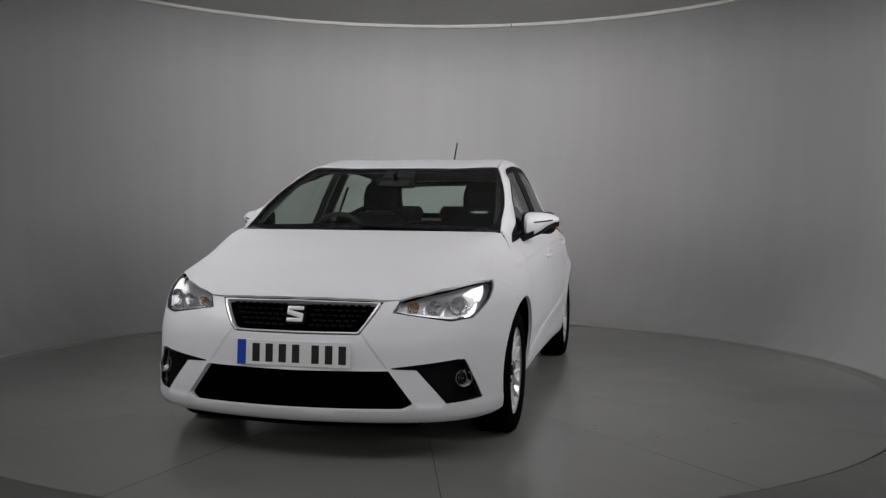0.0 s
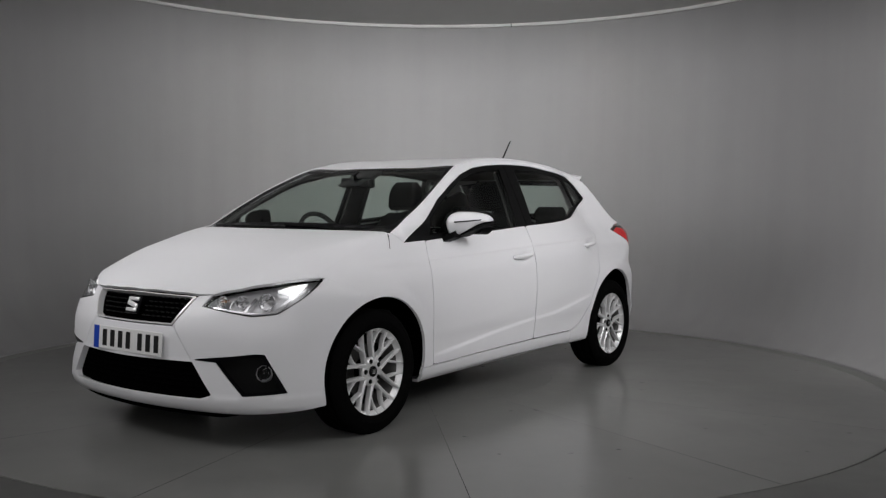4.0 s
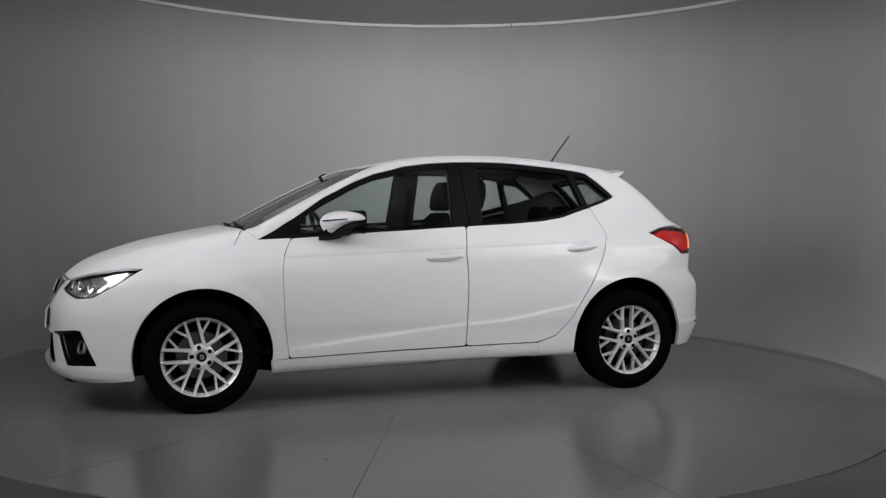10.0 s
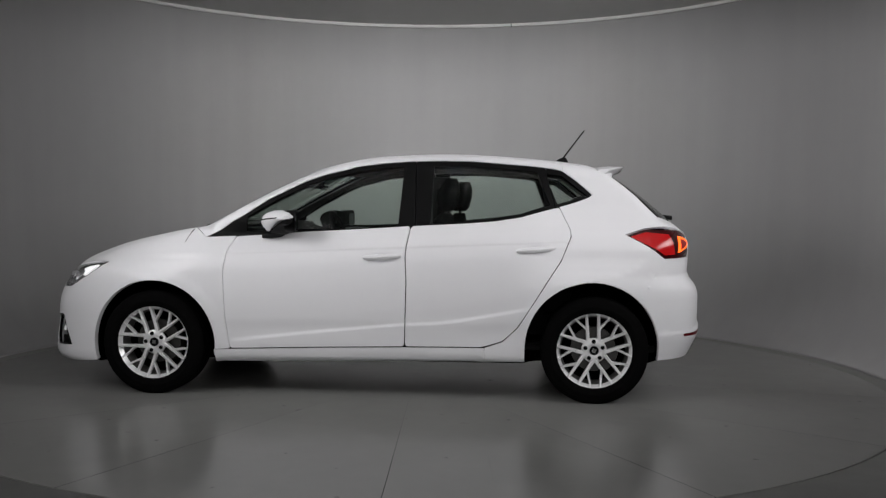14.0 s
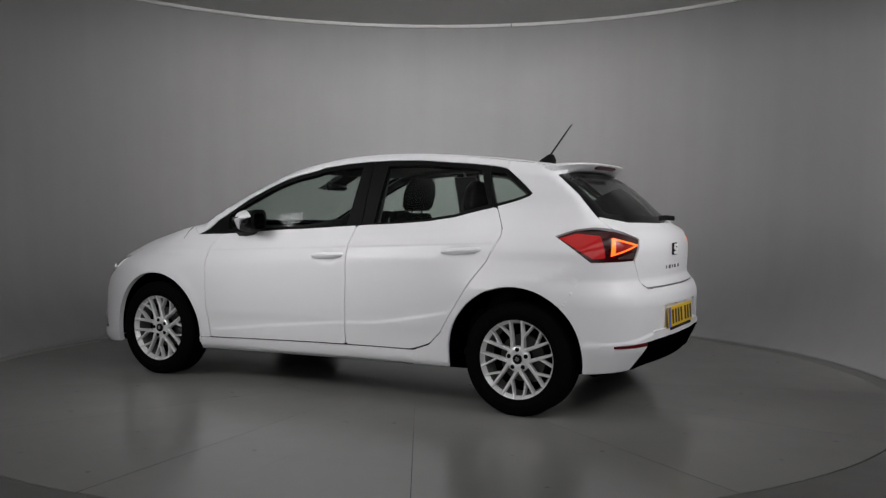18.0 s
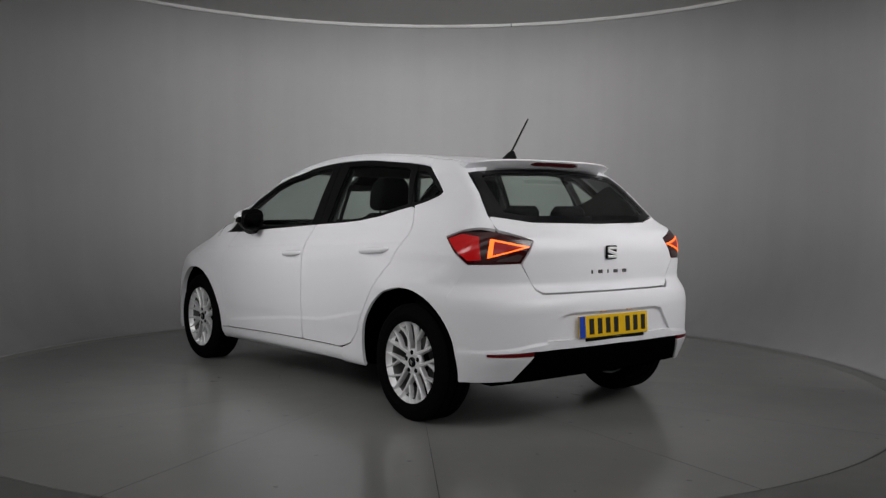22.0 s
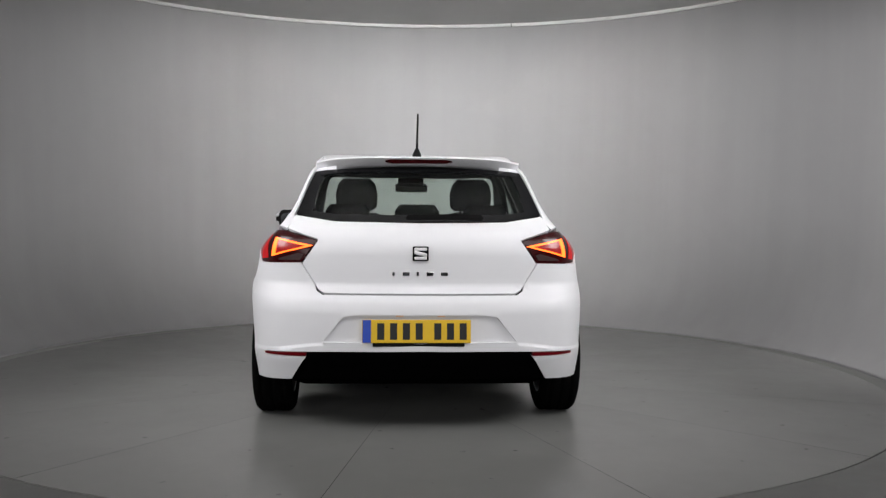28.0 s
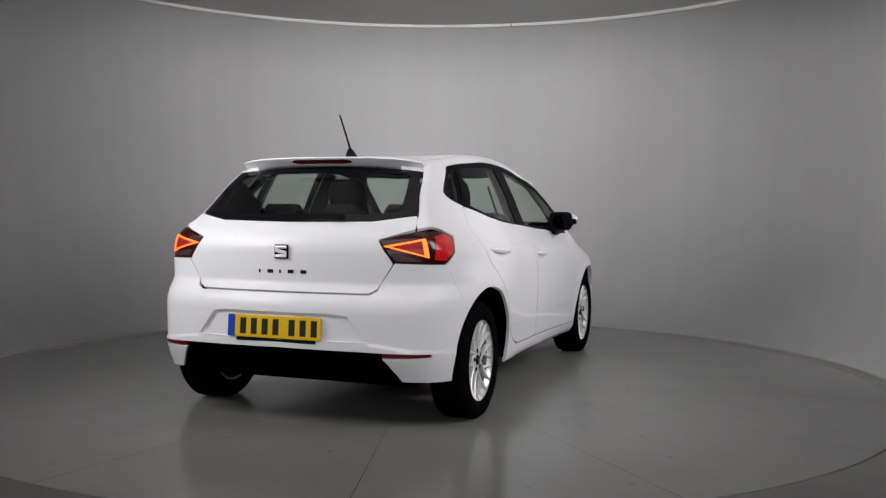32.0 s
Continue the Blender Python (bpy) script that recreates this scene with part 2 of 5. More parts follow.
def curve(*pairs):
    """A smooth curve through (x, y) pairs that never overshoots."""
    xs, ys = np.array([p[0] for p in pairs], float), np.array([p[1] for p in pairs], float)
    h, d = np.diff(xs), np.diff(ys) / np.diff(xs)
    m = np.zeros(len(xs))
    m[0], m[-1] = d[0], d[-1]
    for i in range(1, len(xs) - 1):
        if d[i - 1] * d[i] > 0:
            w1, w2 = 2 * h[i] + h[i - 1], h[i] + 2 * h[i - 1]
            m[i] = (w1 + w2) / (w1 / d[i - 1] + w2 / d[i])

    def at(x):
        x = np.clip(x, xs[0], xs[-1])
        i = np.clip(np.searchsorted(xs, x) - 1, 0, len(xs) - 2)
        t = (x - xs[i]) / h[i]
        return ((1 + 2 * t) * (1 - t) ** 2 * ys[i] + t * (1 - t) ** 2 * h[i] * m[i]
                + t * t * (3 - 2 * t) * ys[i + 1] + t * t * (t - 1) * h[i] * m[i + 1])
    return at


HALF_WIDTH = curve((-2.0, 0.86), (-1.6, 0.872), (-1.28, 0.890), (-0.9, 0.882), (-0.4, 0.868), (0.2, 0.864), (0.8, 0.872), (1.25, 0.889), (1.6, 0.888), (2.1, 0.88))
SECTION = curve((0.1, -0.075), (0.2, -0.040), (0.27, -0.018), (0.40, -0.008), (0.46, 0.0), (0.60, 0.005), (0.75, 0.0), (0.84, -0.012), (0.88, -0.026),
                (0.94, -0.062), (1.0, -0.097), (1.18, -0.172), (1.37, -0.262), (1.5, -0.335))
ROOF_TAPER = curve((-1.9, 0.20), (-1.5, 0.118), (-1.27, 0.114), (-0.9, 0.06), (-0.5, 0.012), (0.0, 0.0), (0.5, 0.008), (1.0, 0.02))
TOP_LINE = curve((-2.2, 1.22), (-1.75, 1.31), (-1.42, 1.360), (-1.27, 1.382), (-1.07, 1.408), (-0.90, 1.424), (-0.72, 1.436), (-0.55, 1.443), (-0.38, 1.446),
                 (-0.21, 1.442), (-0.05, 1.432), (0.12, 1.410), (0.28, 1.368), (0.46, 1.292), (0.63, 1.210), (0.80, 1.120), (0.93, 1.049), (1.03, 0.993), (1.3, 0.84), (2.2, 0.30))
HOOD_LINE = curve((0.90, 1.005), (1.05, 0.984), (1.20, 0.965), (1.375, 0.936), (1.55, 0.900), (1.727, 0.848), (1.868, 0.795), (1.95, 0.748), (2.0, 0.712), (2.05, 0.65), (2.12, 0.45))
NOSE = curve((0.10, 1.80), (0.14, 1.93), (0.165, 2.03), (0.19, 2.085), (0.25, 2.105), (0.40, 2.095), (0.52, 2.087), (0.60, 2.062), (0.69, 2.018), (0.78, 1.95), (0.9, 1.85))
TAIL = curve((0.15, -1.84), (0.22, -1.865), (0.30, -1.905), (0.40, -1.945), (0.60, -1.950), (0.655, -1.935), (0.695, -1.905), (0.73, -1.884), (0.80, -1.888),
             (0.88, -1.890), (0.94, -1.876), (0.98, -1.850), (1.02, -1.802), (1.06, -1.770), (1.14, -1.678), (1.22, -1.570), (1.30, -1.445), (1.40, -1.26))
DOOR_CREASE = curve((-1.2, 0.575), (-0.886, 0.533), (-0.708, 0.499), (-0.385, 0.446), (-0.207, 0.435), (0.26, 0.390), (0.807, 0.328), (1.0, 0.31))
HAUNCH = curve((0.665, 0.0), (0.71, 0.018), (0.76, 0.046), (0.83, 0.074), (0.95, 0.080), (1.10, 0.062), (1.20, 0.030), (1.29, 0.0))
ROOF_FLAT = 0.018
BUMPER_LEDGE = curve((0.0, 0.449), (0.45, 0.449), (0.72, 0.418), (0.90, 0.405))
UNDER = curve((-2.0, 0.235), (-1.6, 0.225), (-0.9, 0.222), (0.9, 0.190), (1.5, 0.17), (1.7, 0.155), (2.1, 0.150))


def smooth_min(a, b, k):
    h = np.maximum(k - np.abs(a - b), 0.0) / k
    return np.minimum(a, b) - h * h * k * 0.25


def ramp(x, a, b):
    t = np.clip((x - a) / (b - a), 0, 1)
    return t * t * (3 - 2 * t)


def body(p):
    """Positive inside the car's outer form, negative outside."""
    x, y, z = p[:, 0], np.abs(p[:, 1]), p[:, 2]
    zeta = z + ramp(z, 0.5, 0.85) * (0.012 + 0.060 * np.maximum(x, -1.0))
    side = HALF_WIDTH(x) + SECTION(zeta) - ROOF_TAPER(x) * np.clip((z - 0.88) / 0.42, 0, 1.3) - y
    side = side - HAUNCH(z) * ramp(x, -0.75, -1.25) * (1 - 0.3 * ramp(x, -1.35, -1.65))
    side = side - 0.055 * ramp(x, 0.95, 1.45) * ramp(z, 0.64, 0.84)
    below = DOOR_CREASE(x) - z
    along = ramp(x, -1.05, -0.75) * (1 - ramp(x, 0.65, 0.88))
    side = side + 0.0042 * along * (ramp(below, -0.012, 0.012) * (1 - ramp(below, 0.03, 0.13)) - ramp(below, -0.10, -0.012) * (1 - ramp(below, -0.012, 0.012)) * 0.6)
    shoulder = z - (0.869 - 0.045 * x)
    side = side - 0.005 * ramp(x, -1.4, -1.0) * (1 - ramp(x, 1.1, 1.4)) * ramp(shoulder, -0.09, -0.012) * (1 - ramp(shoulder, -0.012, 0.004))
    for cx, cz, r in ((1.273, 0.305, 0.366), (-1.266, 0.315, 0.376)):
        far = np.sqrt((x - cx) ** 2 + (z - cz) ** 2) - r
        side = side + 0.007 * (1 - ramp(far, 0.018, 0.075)) * ramp(z, 0.25, 0.40)
    for hx, hz in ((-0.075, 0.821), (-0.952, 0.871)):
        side = side - 0.019 * np.exp(-((x - hx) / 0.055) ** 2 - ((z - hz + 0.004) / 0.026) ** 2)
    lip = 1 - ramp(z, 0.238, 0.256)
    side = side + 0.007 * lip * ramp(x, 1.52, 1.66)
    screen_zone = ramp(x, 0.12, 0.45)
    side = side + 0.042 * screen_zone * (1 - ramp(x, 0.80, 1.0)) * ramp(z, 0.93, 1.03)
    top = TOP_LINE(x) - ROOF_FLAT * (1 - ramp(x, 0.15, 0.5)) * (1 - ramp(y, 0.25, 0.6)) - 0.055 * y * y - 0.10 * y ** 6 * (1 - screen_zone) - z
    crown = ramp(x, 1.0, 1.7)
    hood = HOOD_LINE(x + 0.22 * y * y * ramp(x, 1.5, 2.0)) - (0.002 + 0.058 * crown) * y * y - (0.02 + 0.17 * crown) * y ** 6 - z
    ridge = y - (0.70 - 0.25 * (x - 1.1))
    hood = hood - 0.16 * (ridge + np.sqrt(ridge * ridge + 0.0001)) / 2
    k_top = 0.05 - 0.028 * screen_zone + 0.088 * ramp(x, 1.0, 1.5)
    f = smooth_min(side, np.maximum(top, hood), k_top)
    nose = NOSE(z) + 0.006 * lip - 0.30 * y * y - 0.28 * (y / 0.86) ** 10 - x
    edge = 0.305 + (0.55 - z) * 0.75
    nose = nose - 0.007 * (1 - ramp(y, edge - 0.007, edge + 0.007)) * ramp(z, 0.40, 0.42) * (1 - ramp(z, 0.56, 0.60))
    f = smooth_min(f, nose, 0.05)
    tail = x - TAIL(z) - (0.16 + 0.13 * ramp(z, 0.98, 1.06) - 0.09 * ramp(z, 1.08, 1.30)) * y * y - 0.25 * (y / 0.84) ** 12
    tail = tail + 0.011 * ramp(y, 0.42, 0.52) * ramp(BUMPER_LEDGE(y) - z, -0.004, 0.012)
    f = smooth_min(f, tail, 0.05)
    return smooth_min(f, z - UNDER(x), 0.035)


def normals_at(p, e=0.004):
    g = np.stack([body(p + np.eye(3)[i] * e) - body(p - np.eye(3)[i] * e) for i in range(3)], 1)
    return -g / np.maximum(np.linalg.norm(g, axis=1, keepdims=True), 1e-9)


def meet(o, d, far, steps=90):
    """First points at which rays from o along d enter the body form."""
    o, d = np.asarray(o, float), np.asarray(d, float)
    lo, hi, found = np.zeros(len(o)), np.full(len(o), far), np.zeros(len(o), bool)
    prev = np.zeros(len(o))
    for s in np.linspace(0, far, steps)[1:]:
        inside = (body(o + d * s) > 0) & ~found
        lo[inside], hi[inside] = prev[inside], s
        found |= inside
        prev[:] = s
    for _ in range(22):
        mid = (lo + hi) / 2
        ins = body(o + d * mid[:, None]) > 0
        hi, lo = np.where(ins, mid, hi), np.where(ins, lo, mid)
    return o + d * hi[:, None]


# ---- outlines on the body form, and panels cut to them ----
def on_body(spec):
    """3D points on the body form: ("S", x, z) from the side, ("T", x, y) from above, ("N", y, z) from the front, ("R", y, z) from behind."""
    o, d = [], []
    for k, a, b in spec:
        o.append({"S": (a, 1.3, b), "T": (a, b, 1.9), "N": (2.7, a, b), "R": (-2.6, a, b)}[k])
        d.append({"S": (0, -1, 0), "T": (0, 0, -1), "N": (-1, 0, 0), "R": (1, 0, 0)}[k])
    return meet(o, d, 1.9, 140)


RADIUS = 0.85


class Flat:
    """The plane in which an outline is cut before it is laid on the body."""

    def __init__(self, kind, zc=0.6):
        self.kind, self.zc = kind, zc

    def down(self, p):
        x, y, z = p[:, 0], p[:, 1], p[:, 2]
        if self.kind == "sec":
            return np.stack([x, np.arctan2(z - self.zc, y) * RADIUS], 1)
        if self.kind == "top":
            return np.stack([x, y], 1)
        if self.kind == "nose":
            return np.stack([np.arctan2(y, x - 1.2) * RADIUS, z], 1)
        if self.kind == "tail":
            return np.stack([np.arctan2(y, -1.1 - x) * RADIUS, z], 1)
        return np.stack([y, z], 1)

    def up(self, q):
        a, b = q[:, 0], q[:, 1]
        zero = np.zeros(len(q))
        if self.kind == "sec":
            d = np.stack([zero, np.cos(b / RADIUS), np.sin(b / RADIUS)], 1)
            c = np.stack([a, zero, zero + self.zc], 1)
        elif self.kind == "nose":
            d = np.stack([np.cos(a / RADIUS), np.sin(a / RADIUS), zero], 1)
            c = np.stack([zero + 1.2, zero, b], 1)
        elif self.kind == "tail":
            d = np.stack([-np.cos(a / RADIUS), np.sin(a / RADIUS), zero], 1)
            c = np.stack([zero - 1.1, zero, b], 1)
        elif self.kind == "top":
            return meet(np.stack([a, b, zero + 1.6], 1), np.tile((0.0, 0, -1), (len(q), 1)), 1.4)
        elif self.kind == "rear":
            return meet(np.stack([zero - 2.2, a, b], 1), np.tile((1.0, 0, 0), (len(q), 1)), 1.4)
        return meet(c + d * 1.25, -d, 1.2)


def area2(q):
    return float(np.sum(q[:, 0] * np.roll(q[:, 1], -1) - np.roll(q[:, 0], -1) * q[:, 1]))


def filleted(q, r):
    out = []
    n = len(q)
    for i in range(n):
        a, b, c = q[i - 1], q[i], q[(i + 1) % n]
        la, lc = np.linalg.norm(a - b), np.linalg.norm(c - b)
        ra, rc = min(r, la * 0.45), min(r, lc * 0.45)
        p, s = b + (a - b) / max(la, 1e-9) * ra, b + (c - b) / max(lc, 1e-9) * rc
        turn = abs(np.cross(b - a, c - b)) / max(la * lc, 1e-9)
        if r <= 0 or turn < 0.03:
            out.append(b)
        else:
            out += [(1 - t) ** 2 * p + 2 * t * (1 - t) * b + t * t * s for t in (0, 0.25, 0.5, 0.75, 1)]
    return np.array(out)


def offset(q, g):
    """Moves a closed outline inwards by g."""
    if area2(q) < 0:
        q = q[::-1]
    e = np.roll(q, -1, 0) - q
    e /= np.maximum(np.linalg.norm(e, axis=1, keepdims=True), 1e-9)
    n = np.stack([-e[:, 1], e[:, 0]], 1)
    m = n + np.roll(n, 1, 0)
    m /= np.maximum((m * m).sum(1, keepdims=True) / 2, 0.35)
    return q + m * g


def dense(q, step):
    out = []
    for a, b in zip(q, np.roll(q, -1, 0)):
        k = max(1, int(np.ceil(np.linalg.norm(b - a) / step)))
        out += [a + (b - a) * i / k for i in range(k)]
    return np.array(out)


def inside(pts, poly):
    x, y = pts[:, 0], pts[:, 1]
    res = np.zeros(len(pts), bool)
    for a, b in zip(poly, np.roll(poly, -1, 0)):
        hit = ((a[1] > y) != (b[1] > y))
        if a[1] != b[1]:
            res ^= hit & (x < (b[0] - a[0]) * (y - a[1]) / (b[1] - a[1]) + a[0])
    return res


def both(half):
    """A full outline from its left half, given from the middle to the middle."""
    p = on_body(half) if isinstance(half, list) else half
    q = p[::-1].copy()
    q[:, 1] *= -1
    keep = np.abs(q[:, 1]) > 1e-4
    return np.concatenate([p, q[keep]])


def cut(outline, flat, holes=(), step=0.045, gap=0.002, r=0.012, lines=()):
    """The triangles of a panel in its plane, laid on the body: points, normals, faces."""
    def ready(o, g, rr):
        p = on_body(o) if isinstance(o, list) else o
        return dense(offset(filleted(flat.down(p), rr), g), step)
    border = ready(outline, gap, r)
    voids = [ready(h, -gap, r) for h in holes]
    lo, hi = border.min(0), border.max(0)
    gx, gy = np.meshgrid(np.arange(lo[0], hi[0], step), np.arange(lo[1], hi[1], step * 0.866))
    gx = gx + (np.arange(gx.shape[0]) % 2)[:, None] * step / 2
    grid = np.stack([gx.ravel(), gy.ravel()], 1)
    ok = inside(grid, border)
    for v in voids:
        ok &= ~inside(grid, v)
    grid = grid[ok]
    rows = []
    for ln in lines:
        q = flat.down(on_body(ln))
        q = q[inside(q, offset(border, step * 0.4))]
        if len(q):
            rows.append(q)
    rim = np.concatenate([border] + voids + rows)
    if len(grid):
        dist = np.min(np.linalg.norm(grid[:, None] - rim[None], axis=2), axis=1)
        grid = grid[dist > step * 0.55]
    edges, base = [], 0
    for loop in [border] + voids:
        edges += [(base + i, base + (i + 1) % len(loop)) for i in range(len(loop))]
        base += len(loop)
    allp = np.concatenate([rim, grid])
    vs, _, fs, *_ = geometry.delaunay_2d_cdt([Vector(v) for v in allp], edges, [], 0, 1e-6)
    q = np.array([tuple(v) for v in vs])
    tri = np.array([f[:3] for f in fs])
    mid = q[tri].mean(1)
    ok = inside(mid, border)
    for v in voids:
        ok &= ~inside(mid, v)
    tri = tri[ok]
    pts = flat.up(q)
    nor = normals_at(pts)
    t = pts[tri]
    flip = (np.cross(t[:, 1] - t[:, 0], t[:, 2] - t[:, 0]) * nor[tri[:, 0]]).sum(1) < 0
    tri[flip] = tri[flip][:, ::-1]
    return pts, nor, tri


def panel(name, outline, flat, material, parent, holes=(), step=0.045, thick=0.016, gap=0.002, r=0.012, sink=0.0, label="", mirror=False, shape=None, back=False, lines=()):
    """A sheet of the body with turned-in edges; mirror makes its twin on the other side too."""
    pts, nor, tri = cut(outline, flat, holes, step, gap, r, lines)
    pts = pts - nor * sink
    if shape is not None:
        pts = shape(pts, nor)
        nor = nor.copy()
        acc = np.zeros_like(pts)
        t = pts[tri]
        fn = np.cross(t[:, 1] - t[:, 0], t[:, 2] - t[:, 0])
        for k in range(3):
            np.add.at(acc, tri[:, k], fn)
        nor = acc / np.maximum(np.linalg.norm(acc, axis=1, keepdims=True), 1e-12)
    count = {}
    for a, b, c in tri:
        for e in ((a, b), (b, c), (c, a)):
            key = (min(e), max(e))
            count[key] = None if key in count else e
    verts, norms, faces = [tuple(p) for p in pts], [tuple(n) for n in nor], [tuple(f) for f in tri]
    for e in count.values():
        if e is None:
            continue
        a, b = e
        side = np.cross(pts[b] - pts[a], (nor[a] + nor[b]) / 2)
        side = side / max(np.linalg.norm(side), 1e-9)
        k = len(verts)
        verts += [tuple(pts[a]), tuple(pts[b]), tuple(pts[b] - nor[b] * thick), tuple(pts[a] - nor[a] * thick)]
        norms += [tuple(side)] * 4
        faces.append((k + 1, k, k + 3, k + 2))
    if back:
        k = len(verts)
        verts += [tuple(p) for p in pts - nor * thick]
        norms += [tuple(-n) for n in nor]
        faces += [(k + c, k + b, k + a) for a, b, c in tri]
    out = [mesh_object(name, verts, faces, material, parent, label, True, norms)]
    if mirror:
        out.append(mesh_object(name, [(x, -y, z) for x, y, z in verts], [f[::-1] for f in faces], material,
                               mirror if isinstance(mirror, bpy.types.Object) else parent, label, True, [(x, -y, z) for x, y, z in norms]))
    return out


def strip(name, path, width, material, parent, lift=0.001, label="", mirror=False, n=40, depth=0.004):
    """A narrow raised or sunk band that follows a line on the body."""
    p = on_body(path) if isinstance(path, list) else path
    seg = np.linalg.norm(np.diff(p, axis=0), axis=1)
    s = np.concatenate([[0], np.cumsum(seg)])
    u = np.linspace(0, s[-1], n)
    q = np.stack([np.interp(u, s, p[:, i]) for i in range(3)], 1)
    nor = normals_at(q)
    for _ in range(3):
        q = q + nor * body(q)[:, None] * 0.9
    nor = normals_at(q)
    tan = np.gradient(q, axis=0)
    tan /= np.linalg.norm(tan, axis=1, keepdims=True)
    sd = np.cross(tan, nor)
    w = width / 2
    rows = [q - sd * w + nor * (lift - depth), q - sd * w + nor * lift, q + sd * w + nor * lift, q + sd * w + nor * (lift - depth)]
    verts = np.concatenate(rows)
    faces = [(r * n + i, r * n + i + 1, (r + 1) * n + i + 1, (r + 1) * n + i) for r in range(3) for i in range(n - 1)]
    out = [mesh_object(name, verts, faces, material, parent, label, False)]
    if mirror:
        v = verts.copy()
        v[:, 1] *= -1
        out.append(mesh_object(name, v, [f[::-1] for f in faces], material, parent, label, False))
    return out


SEC, TOP, NOSEF, TAILF, REARF = Flat("sec"), Flat("top"), Flat("nose"), Flat("tail"), Flat("rear")


def arc(cx, cz, r, a0, a1, n):
    return [("S", cx + r * math.cos(radians(a0 + (a1 - a0) * i / (n - 1))), cz + r * math.sin(radians(a0 + (a1 - a0) * i / (n - 1)))) for i in range(n)]


def S(*xz):
    if not isinstance(xz[0], tuple):
        xz = (xz,)
    return [("S", x, z) for x, z in xz]


def N(*yz):
    return [("N", y, z) for y, z in yz]


def R(*yz):
    return [("R", y, z) for y, z in yz]


def T(*xy):
    return [("T", x, y) for x, y in xy]


ARCH_F, ARCH_R = (1.273, 0.305, 0.366), (-1.266, 0.315, 0.376)
BELT = [(0.985, 0.922), (0.80, 0.930), (0.275, 0.968), (-0.226, 0.999), (-0.55, 1.017), (-0.72, 1.031), (-0.855, 1.052), (-1.083, 1.115), (-1.255, 1.172)]
DLO_TOP = [(-1.272, 1.187), (-1.225, 1.231), (-1.10, 1.328), (-1.055, 1.338), (-0.89, 1.357), (-0.72, 1.369), (-0.55, 1.381), (-0.384, 1.383), (-0.216, 1.379), (-0.05, 1.367),
           (0.12, 1.345), (0.285, 1.301), (0.455, 1.234), (0.62, 1.150), (0.785, 1.038)]

# doors, wings, sills and quarters
CREASES = [S(*[(x, float(DOOR_CREASE(np.array([x]))[0]) + d) for x in np.arange(-1.05, 0.84, 0.02)]) for d in (-0.014, -0.007, 0.0, 0.007, 0.014)]
CREASES += [S(*[(x, 0.869 - 0.045 * x + d) for x in np.arange(-1.12, 0.84, 0.02)]) for d in (-0.014, -0.004, 0.005)]
def cup(hx, hz):
    return [S(*[(hx + 0.075 * k * math.cos(a), hz + 0.036 * k * math.sin(a)) for a in np.linspace(0, 2 * math.pi, 16, endpoint=False)]) for k in (0.3, 0.6, 0.9, 1.25)]


front_door = panel("front_door", S(BELT[1], (0.845, 0.845), (0.858, 0.734), (0.847, 0.476), (0.821, 0.277), (-0.203, 0.305), (-0.212, 0.677), (-0.203, 0.84), BELT[3], BELT[2]),
                   SEC, PAINT, car, mirror=True, r=0.02, gap=0.003, step=0.022, lines=CREASES + cup(-0.075, 0.818))
rear_door = panel("rear_door", S(BELT[3], (-0.203, 0.84), (-0.212, 0.677), (-0.203, 0.305), (-0.646, 0.311), (-0.765, 0.348), (-0.842, 0.421), (-0.967, 0.617), (-1.095, 0.813), (-1.150, 0.945),
                                (-1.143, 0.992), BELT[7], BELT[6], BELT[5], BELT[4]), SEC, PAINT, car, mirror=True, r=0.025, gap=0.003, step=0.022, lines=CREASES + cup(-0.952, 0.868))
def between(a, b, n):
    """Points on the body between two places on it."""
    q = np.linspace(on_body(a)[0], on_body(b)[0], n)
    for _ in range(4):
        q = q + normals_at(q) * body(q)[:, None] * 0.9
    return q


HOOD_SEAM = np.concatenate([between(S(1.612, 0.7715), T((1.42, 0.742)), 14), between(T((1.40, 0.742)), T((1.06, 0.738)), 14)])


def side_line(a, b, n):
    return [("S", a[0] + (b[0] - a[0]) * i / (n - 1), a[1] + (b[1] - a[1]) * i / (n - 1)) for i in range(n)]


WING_SEAM = on_body(side_line((1.402, 0.6475), (1.43, 0.704), 4) + side_line((1.443, 0.710), (1.572, 0.771), 9))
TAIL_SEAM = on_body(side_line((-1.672, 0.825), (-1.60, 0.70), 8) + side_line((-1.594, 0.690), (-1.5325, 0.580), 8))
wing = panel("front_wing", np.concatenate([on_body(arc(*ARCH_F, 192, 71, 18)), WING_SEAM, HOOD_SEAM, on_body(T((1.05, 0.744)) + S(BELT[0], BELT[1], (0.845, 0.845), (0.858, 0.734), (0.847, 0.476), (0.821, 0.277), (0.914, 0.272)))]),
             SEC, PAINT, car, mirror=True, r=0.008, gap=0.0003, step=0.028)
sill = panel("sill", S((0.910, 0.268), (-0.203, 0.300), (-0.66, 0.307), (-0.66, 0.226), (0.0, 0.210), (0.910, 0.196)), SEC, PAINT, car, mirror=True, r=0.006, gap=0.0006)
